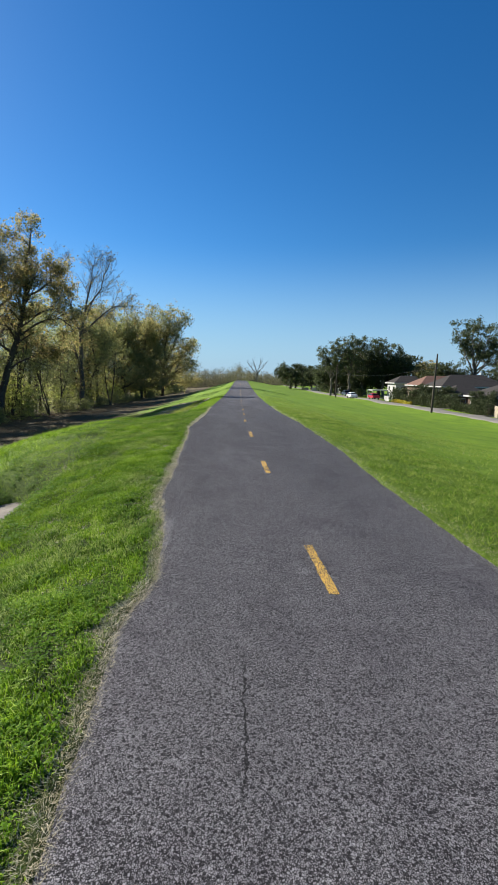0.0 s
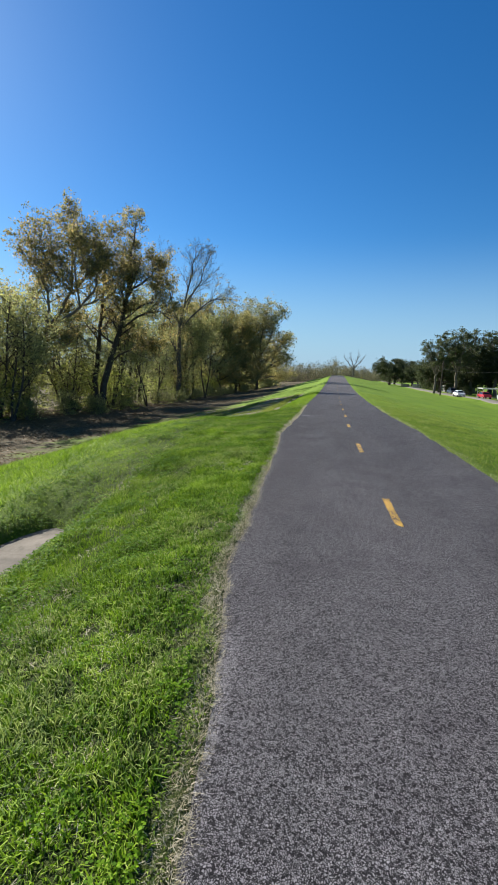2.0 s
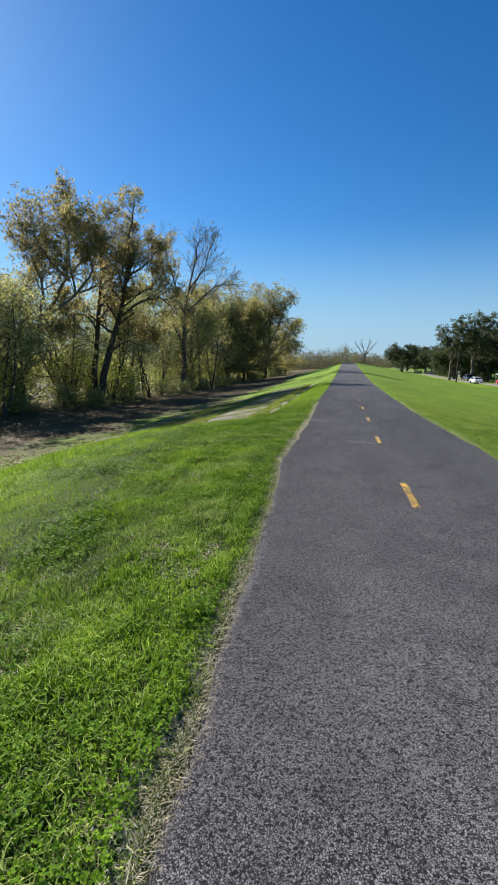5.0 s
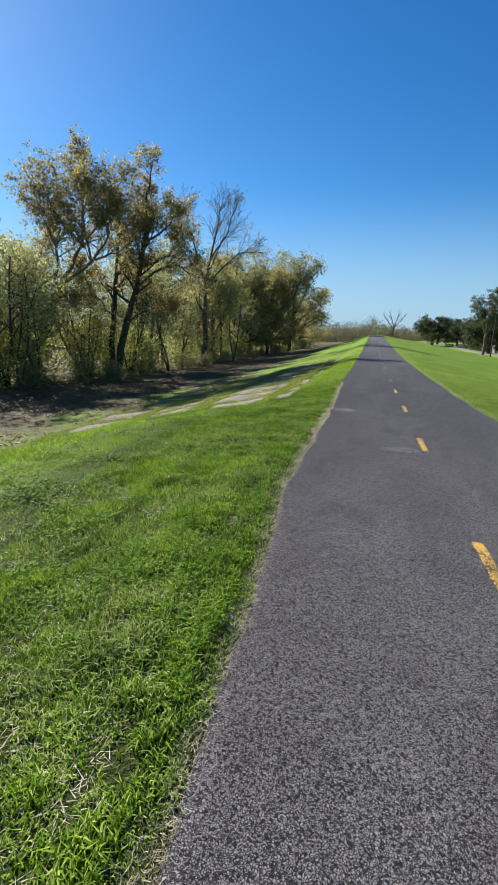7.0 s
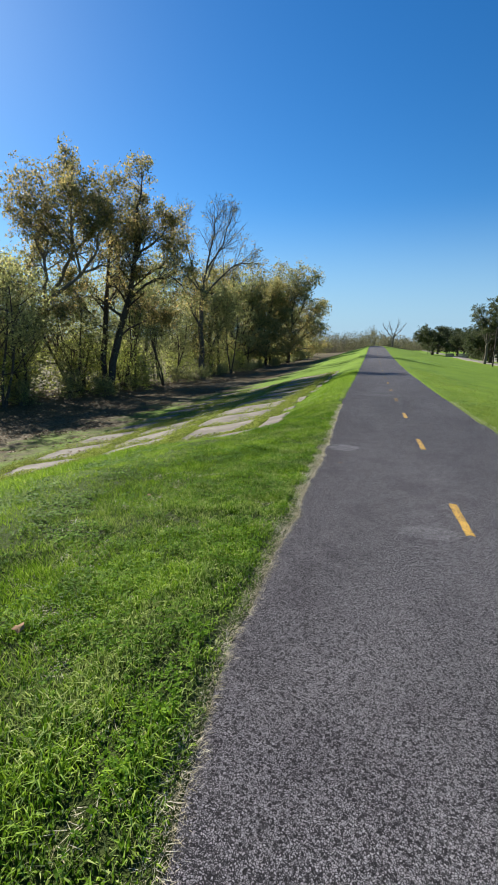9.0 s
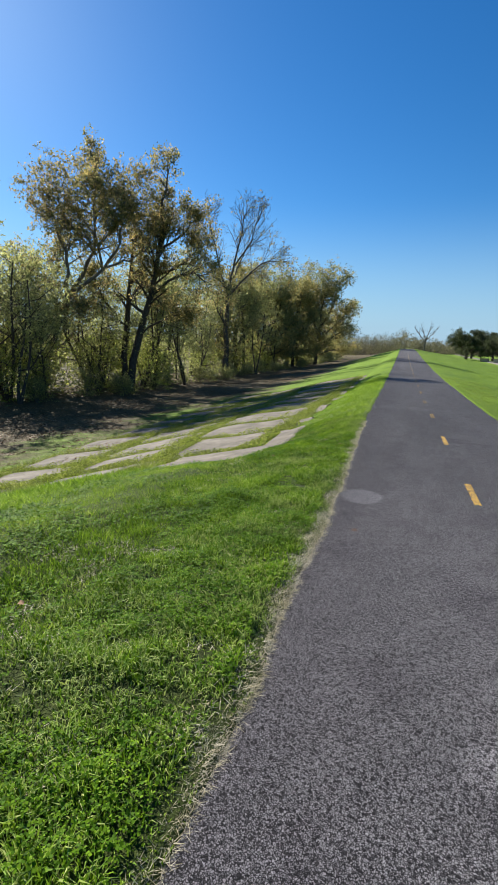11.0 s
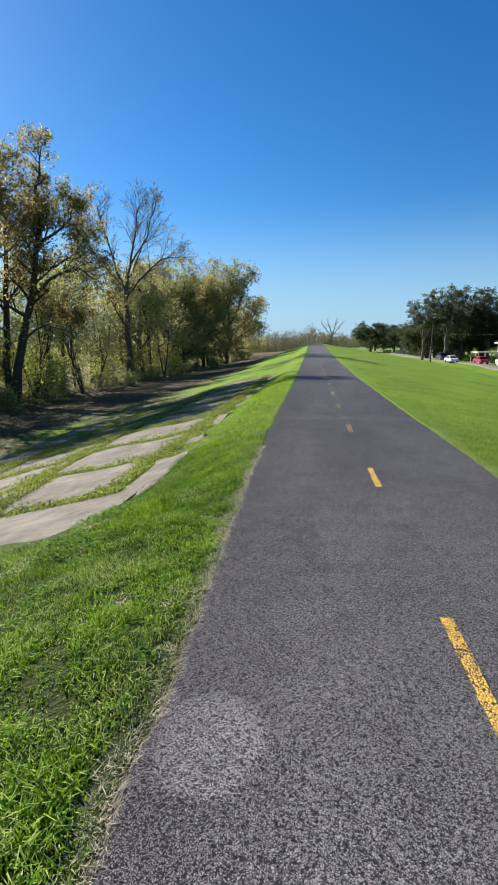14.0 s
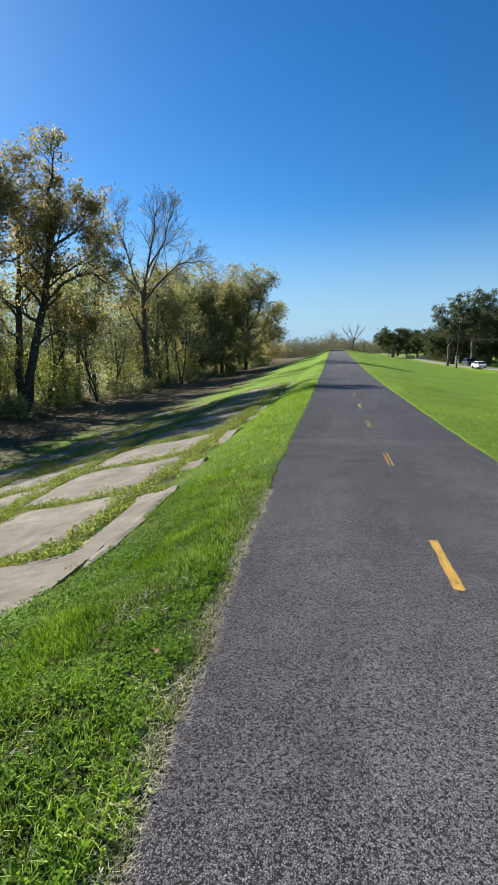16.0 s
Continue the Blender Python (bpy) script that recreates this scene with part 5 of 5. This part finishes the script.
def house(x, y, w, d, eave, rise, turn, wall, roof, label, ridge=0.5, storeys=1, windows=(), doors=(), chimney=None):
    """A house; windows and doors on its front (-x side, 'f') and near side (-y, 's'): (face, along, sill, width, height)."""
    ob = thing("house", pose(x, y, foot(x, y), 0, 0, turn), label, "house", "houses along the street")
    bm = bmesh.new()
    box(bm, -w / 2, w / 2, -d / 2, d / 2, -0.3, eave, 0.02)
    part("wall", bm, wall, ob)
    bm = hip_roof(w, d, rise, 0.55, ridge)
    bmesh.ops.translate(bm, verts=bm.verts, vec=(0, 0, eave + 0.17))
    r = part("roof", bm, roof, ob)
    bm = bmesh.new()
    for s in (-1, 1):
        box(bm, -w / 2 - 0.6, w / 2 + 0.6, s * (d / 2 + 0.56) - 0.03, s * (d / 2 + 0.56) + 0.03, eave - 0.12, eave + 0.14)
    for s in (-1, 1):
        box(bm, s * (w / 2 + 0.57) - 0.03, s * (w / 2 + 0.57) + 0.03, -d / 2 - 0.53, d / 2 + 0.53, eave - 0.12, eave + 0.14)
    part("fascia", bm, M_WHITE, ob, "white painted fascia board")
    if chimney:
        bm = bmesh.new()
        box(bm, chimney[0] - 0.3, chimney[0] + 0.3, chimney[1] - 0.3, chimney[1] + 0.3, eave, eave + rise + 0.7, 0.02)
        part("chimney", bm, M_WHITE, r, "pale chimney stack")
    for kind, rows in (("window", windows), ("door", doors)):
        for face, u, sill, ww, hh in rows:
            fr, pn = bmesh.new(), bmesh.new()
            for bmx, g, depth in ((fr, 0.0, 0.06), (pn, 0.12, 0.09)):
                a0, a1, z0, z1 = u - ww / 2 + g, u + ww / 2 - g, sill + g, sill + hh - g
                if face == "f":
                    box(bmx, -w / 2 - depth, -w / 2 + 0.05, a0, a1, z0, z1)
                else:
                    box(bmx, a0, a1, -d / 2 - depth, -d / 2 + 0.05, z0, z1)
            f = part(kind, fr, M_WHITE, ob, "white framed " + kind)
            part("pane", pn, M_GLASS, f, "dark glass pane")
    return ob


house(48.2, 114, 13, 9, 3.9, 2.2, 0, M_PEACH, M_ROOF_BROWN, "peach stucco house with a faded brown hip roof", 0.55,
      windows=(("f", -2.5, 1.0, 1.4, 1.4), ("f", 2.5, 1.0, 1.4, 1.4), ("s", -4.5, 1.0, 1.6, 1.5), ("s", 0, 1.0, 1.4, 1.4), ("s", 3.8, 1.0, 1.4, 1.4)), doors=(("f", 0, 0, 1.0, 2.1),))
house(44.2, 126.5, 8, 7, 4.5, 1.8, 0, M_WHITE, M_ROOF_DARK, "white two-storey house with a dark roof", 0.4,
      windows=(("f", -1.8, 2.5, 1.2, 1.2), ("f", 1.8, 2.5, 1.2, 1.2), ("s", -2, 2.4, 1.3, 1.3), ("s", 1.5, 2.4, 1.3, 1.3)), doors=(("f", 0, 0, 1.0, 2.1),))
house(48, 101, 13.5, 9, 3.9, 2.4, 0, M_GREYWALL, M_ROOF_DARK, "grey house with a charcoal hip roof and white trim", 0.5,
      windows=(("f", -2.8, 1.4, 1.2, 1.6), ("f", -0.8, 1.4, 1.2, 1.6), ("f", 2.4, 1.4, 1.4, 1.6), ("s", -5.2, 1.4, 1.2, 1.7), ("s", -3.2, 1.4, 1.2, 1.7), ("s", 1.5, 1.4, 1.4, 1.5)), doors=(("f", 1.0, 0, 1.0, 2.1),), chimney=(3.5, 0.5))
house(43, 91.5, 7, 7, 2.5, 1.9, 0, M_BRICK, M_ROOF_DARK, "low brown brick garage with a charcoal roof", 0.35,
      windows=(("s", -1.5, 1.0, 1.1, 1.1), ("f", -1.8, 0.9, 1.2, 1.2)), doors=(("f", 1.2, 0, 2.4, 2.1),))
house(46.5, 78.5, 13, 9, 2.7, 2.0, 0, M_BRICK, M_ROOF_DARK, "low brown brick house with a dark grey hip roof", 0.5,
      windows=(("f", -2.6, 0.9, 1.5, 1.3), ("f", 2.6, 0.9, 1.5, 1.3), ("s", -3.6, 0.9, 1.4, 1.3), ("s", 1, 0.9, 1.4, 1.3)), doors=(("f", 0, 0, 1.0, 2.1),))
house(39, 168, 9, 8, 2.8, 2.0, 0, M_GREYWALL, M_ROOF_DARK, "grey bungalow half hidden by dark trees", 0.5,
      windows=(("f", -2, 0.9, 1.3, 1.2), ("f", 2, 0.9, 1.3, 1.2), ("s", 0, 0.9, 1.3, 1.2)), doors=(("f", 0, 0, 1.0, 2.1),))


def carport(x, y, w, d, h):
    ob = thing("carport", pose(x, y, foot(x, y)), "white flat-roofed carport on thin posts", "carport")
    bm = bmesh.new()
    box(bm, -w / 2, w / 2, -d / 2, d / 2, h, h + 0.28, 0.02)
    part("roof", bm, M_WHITE, ob)
    for sx in (-1, 1):
        for sy in (-1, 1):
            bm = bmesh.new()
            box(bm, sx * (w / 2 - 0.2) - 0.07, sx * (w / 2 - 0.2) + 0.07, sy * (d / 2 - 0.2) - 0.07, sy * (d / 2 - 0.2) + 0.07, -0.1, h)
            part("post", bm, M_WHITE, ob)
    return ob


carport(38.4, 132, 5.0, 5.5, 2.1)


def fence(x, y, turn, n, h, mat, label):
    """A board fence: rails, posts and single boards."""
    ob = thing("fence", pose(x, y, foot(x, y), 0, 0, turn), label, "fence")
    for z in (0.35, h - 0.35):
        bm = bmesh.new()
        box(bm, 0, n * 0.16, 0.02, 0.07, z - 0.05, z + 0.05)
        part("rail", bm, mat, ob)
    bm = bmesh.new()
    box(bm, 0.0, 0.145, -0.012, 0.012, 0.02, h, 0.004)
    me = bpy.data.meshes.new("board")
    bm.to_mesh(me)
    bm.free()
    me.materials.append(mat)
    for k in range(n):
        b = new("board", me)
        b.parent = ob
        b.location = (k * 0.16, 0, 0.015 * math.sin(k * 2.7))
    return ob


fence(37.2, 67.5, 0, 40, 1.7, M_FENCE, "pale wooden board fence beside the street")
fence(37.0, 67.5, 90, 6, 1.7, M_FENCE, "short return of a pale wooden board fence")
fence(36.6, 116.5, 90, 26, 1.3, M_WHITE, "low white board fence in front of a house")
fence(30.5, 205, 0, 24, 1.6, M_WHITE, "white board fence beside the street")
fence(27.5, 216, 0, 20, 1.4, M_FENCE, "tan wooden board fence beside the street")


def hedge(x, y, turn, length, h, w, seed, mat, label, n):
    """A clipped hedge: stems inside a dense shell of small leaves."""
    rng = np.random.default_rng(seed)
    ob = thing("hedge", pose(x, y, foot(x, y), 0, 0, turn), label, "hedge", kind="")
    p = rng.uniform(-1, 1, (n, 3)) * np.array([length / 2, w / 2, 0.5])
    p[:, 2] = (p[:, 2] + 0.5) * h * (0.75 + 0.35 * value_noise(p[:, 0] * 0.9 + 50, p[:, 1] * 0 + seed, seed)) + 0.05
    co, q = leaf_cards(rng, p, 0.22)
    part("leaves", mesh_from("leaves", co, None, q, mat), mat, ob)
    st = []
    for k in range(int(length * 2)):
        b = np.array([rng.uniform(-length / 2, length / 2), rng.uniform(-w / 4, w / 4), -0.1])
        st.append((np.stack([b, b + [0, 0, h * 0.4], b + [rng.normal(0, 0.15), 0, h * 0.8]]), np.array([0.03, 0.02, 0.01]), 3))
    co, q = tubes(st)
    tagged(part("stems", mesh_from("stems", co, q, None, M_BARK), M_BARK, ob), kind="stuff")
    return ob


hedge(37.0, 104, 90, 13, 1.9, 1.6, 501, M_OAK, "dark green hedge in front of the houses", 4200)
hedge(36.1, 106, 90, 12, 0.7, 0.7, 502, M_YELLOW, "low yellow flowering hedge along the street", 2200)
hedge(37.6, 92, 90, 6, 1.7, 1.6, 503, M_OAK, "dark green hedge in front of the garage", 2200)
hedge(37.8, 78, 90, 9, 1.5, 1.6, 504, M_OAK, "dark green shrubs before a brick house", 2800)
hedge(37.4, 97.5, 80, 7, 3.2, 2.2, 511, M_OAK, "tall dark shrubs before the houses", 2600)
hedge(37.2, 85, 95, 8, 2.6, 2.0, 512, M_OAK, "tall dark shrubs before the houses", 2600)
hedge(36.8, 71.5, 90, 5, 2.4, 1.8, 513, M_OAK, "tall dark shrubs before a brick house", 1800)
hedge(36.6, 111.5, 90, 6, 2.8, 1.8, 514, M_OAK, "tall dark shrubs beside a white fence", 2000)
hedge(36.0, 150, 90, 14, 2.6, 2.4, 505, M_OAK, "dark shrubs under the evergreen trees", 4200)
hedge(34.5, 185, 90, 26, 2.8, 2.6, 506, M_OAK, "dark shrubs under the evergreen trees", 6000)


def car(x, y, turn, paint, label, tall=1.5, length=4.5):
    """A parked car: body with a cabin, glass, wheels and lamps."""
    ob = thing("car", pose(x, y, foot(x, y) + 0.14, 0, 0, turn), label, "car", "cars on the street")
    L, W = length, 0.88
    side = [(-0.5, 0.30), (-0.49, 0.72), (-0.44, 0.86), (-0.30, 0.92), (-0.20, tall - 0.06), (-0.10, tall), (0.18, tall), (0.26, tall - 0.08), (0.38, 0.98), (0.47, 0.90), (0.5, 0.70), (0.5, 0.30)]
    bm = bmesh.new()
    rows = []
    for s, inset in ((-1, 0.0), (-0.9, 0.0), (0.9, 0.0), (1, 0.0)):
        row = []
        for u, z in side:
            k = W * (1 - 0.22 * max(0, (z - 0.92)) / (tall - 0.92))
            row.append(bm.verts.new((u * L, s * k, z if abs(s) < 1 else 0.30 + (z - 0.30) * 0.97)))
        rows.append(row)
    n = len(side)
    for a, b in zip(rows, rows[1:]):
        for i in range(n):
            bm.faces.new((a[i], a[(i + 1) % n], b[(i + 1) % n], b[i]))
    bm.faces.new(rows[0])
    bm.faces.new(rows[-1][::-1])
    bmesh.ops.recalc_face_normals(bm, faces=bm.faces)
    body = part("body", bm, paint, ob)
    for s in (-1, 1):
        bm = bmesh.new()
        z0, z1 = 0.98, tall - 0.10
        y0, y1 = s * (W * 0.985 + 0.012), s * (W * (1 - 0.22 * (z1 - 0.92) / (tall - 0.92)) + 0.012)
        v = [bm.verts.new(p) for p in ((-0.25 * L, y0, z0), (0.33 * L, y0, z0), (0.24 * L, y1, z1), (-0.18 * L, y1, z1))]
        bm.faces.new(v if s < 0 else v[::-1])
        r = bmesh.ops.extrude_face_region(bm, geom=bm.faces[:])
        bmesh.ops.translate(bm, verts=[g for g in r["geom"] if isinstance(g, bmesh.types.BMVert)], vec=(0, -s * 0.03, 0))
        part("side_window", bm, M_GLASS, body, "dark side glass")
    for u0, u1 in ((-0.305, -0.21), (0.375, 0.275)):
        bm = bmesh.new()
        e = -0.015 if u0 < 0 else 0.015
        v = [bm.verts.new(p) for p in ((u0 * L + e, -0.7, 0.99), (u0 * L + e, 0.7, 0.99), (u1 * L + e, 0.62, tall - 0.1), (u1 * L + e, -0.62, tall - 0.1))]
        bm.faces.new(v)
        r = bmesh.ops.extrude_face_region(bm, geom=bm.faces[:])
        bmesh.ops.translate(bm, verts=[g for g in r["geom"] if isinstance(g, bmesh.types.BMVert)], vec=(e * 0.5, 0, 0.01))
        part("windscreen", bm, M_GLASS, body, "dark windscreen glass")
    for u in (-0.32, 0.32):
        for s in (-1, 1):
            for nm, rr, mt, hw in (("wheel", 0.33, M_RUBBER, 0.11),):
                bm = bmesh.new()
                bmesh.ops.create_cone(bm, cap_ends=True, segments=16, radius1=rr, radius2=rr, depth=hw * 2, matrix=pose(u * L, s * 0.80, 0.20, 90))
                wh = part(nm, bm, mt, ob, "black tyre")
                bm = bmesh.new()
                bmesh.ops.create_cone(bm, cap_ends=True, segments=12, radius1=0.2, radius2=0.17, depth=0.03, matrix=pose(u * L, s * 0.925, 0.20, 90))
                part("rim", bm, M_STEEL, wh, "grey metal rim")
    for u, mt, nm in ((-0.497, M_RED, "tail_light"), (0.503, M_PALE, "headlight")):
        for s in (-1, 1):
            bm = bmesh.new()
            box(bm, u * L - 0.02, u * L + 0.02, s * 0.66 - 0.16, s * 0.66 + 0.16, 0.62, 0.76, 0.01)
            part(nm, bm, mt, ob)
    return ob


car(34.4, 122.5, 95, M_RED, "red hatchback standing at the street's edge", 1.5, 4.0)
car(32.6, 146.5, 94, M_BLUE, "dark blue car parked on the street", 1.65, 4.7)
car(30.4, 129.6, 93, M_PALE, "white saloon car on the street", 1.45, 4.6)


def marker_post(x, y, h, mat, label):
    ob = thing("marker_post", pose(x, y, foot(x, y)), label, "post", "posts on the levee")
    bm = bmesh.new()
    box(bm, -0.05, 0.05, -0.05, 0.05, -0.2, h, 0.01)
    part("shaft", bm, M_WOOD, ob)
    bm = bmesh.new()
    box(bm, -0.16, 0.16, -0.075, -0.052, h - 0.5, h - 0.02, 0.01)
    part("plate", bm, mat, ob)
    return ob


marker_post(10.6, 215, 1.5, M_YELLOW, "low post with a small yellow plate on the levee")
marker_post(19.5, 205, 2.6, M_WOOD, "thin dark post at the levee's foot")


# ---- small things in the grass ----
M_DEADLEAF = plain("fallen tan leaf", (0.27, 0.15, 0.07), 0.8, 0, 0.35, 30)


def dead_leaf(x, y, size, turn, seed):
    rng = np.random.default_rng(seed)
    a = np.linspace(0, 2 * np.pi, 16, endpoint=False)
    r = size * (0.6 + 0.4 * np.abs(np.cos(a * 2.5))) * (1 + rng.normal(0, 0.06, 16))
    co = np.stack([r * np.cos(a), r * np.sin(a) * 0.7, size * 0.35 * np.cos(a * 2 + 1) * rng.uniform(0.4, 1)], 1)
    co = np.concatenate([co, [[0, 0, 0]]])
    tri = np.stack([np.arange(16), np.roll(np.arange(16), -1), np.full(16, 16)], 1)
    ob = new("fallen_leaf", mesh_from("fallen_leaf", co, None, tri, M_DEADLEAF, True))
    ob.matrix_world = pose(x, y, foot(x, y) + 0.045, rng.uniform(-15, 15), rng.uniform(-15, 15), turn)
    return tagged(ob, "curled dry tan leaf lying on the grass", "leaf", "fallen leaves")


rng = np.random.default_rng(77)
for k, (x, y) in enumerate(((-1.77, 20.75), (-1.12, 9.85), (-2.6, 12.4), (-3.0, 14.8), (-2.7, 19.8))):
    dead_leaf(x, y, 0.03 + 0.014 * (k % 3) / 2, 47.0 * k, 600 + k)
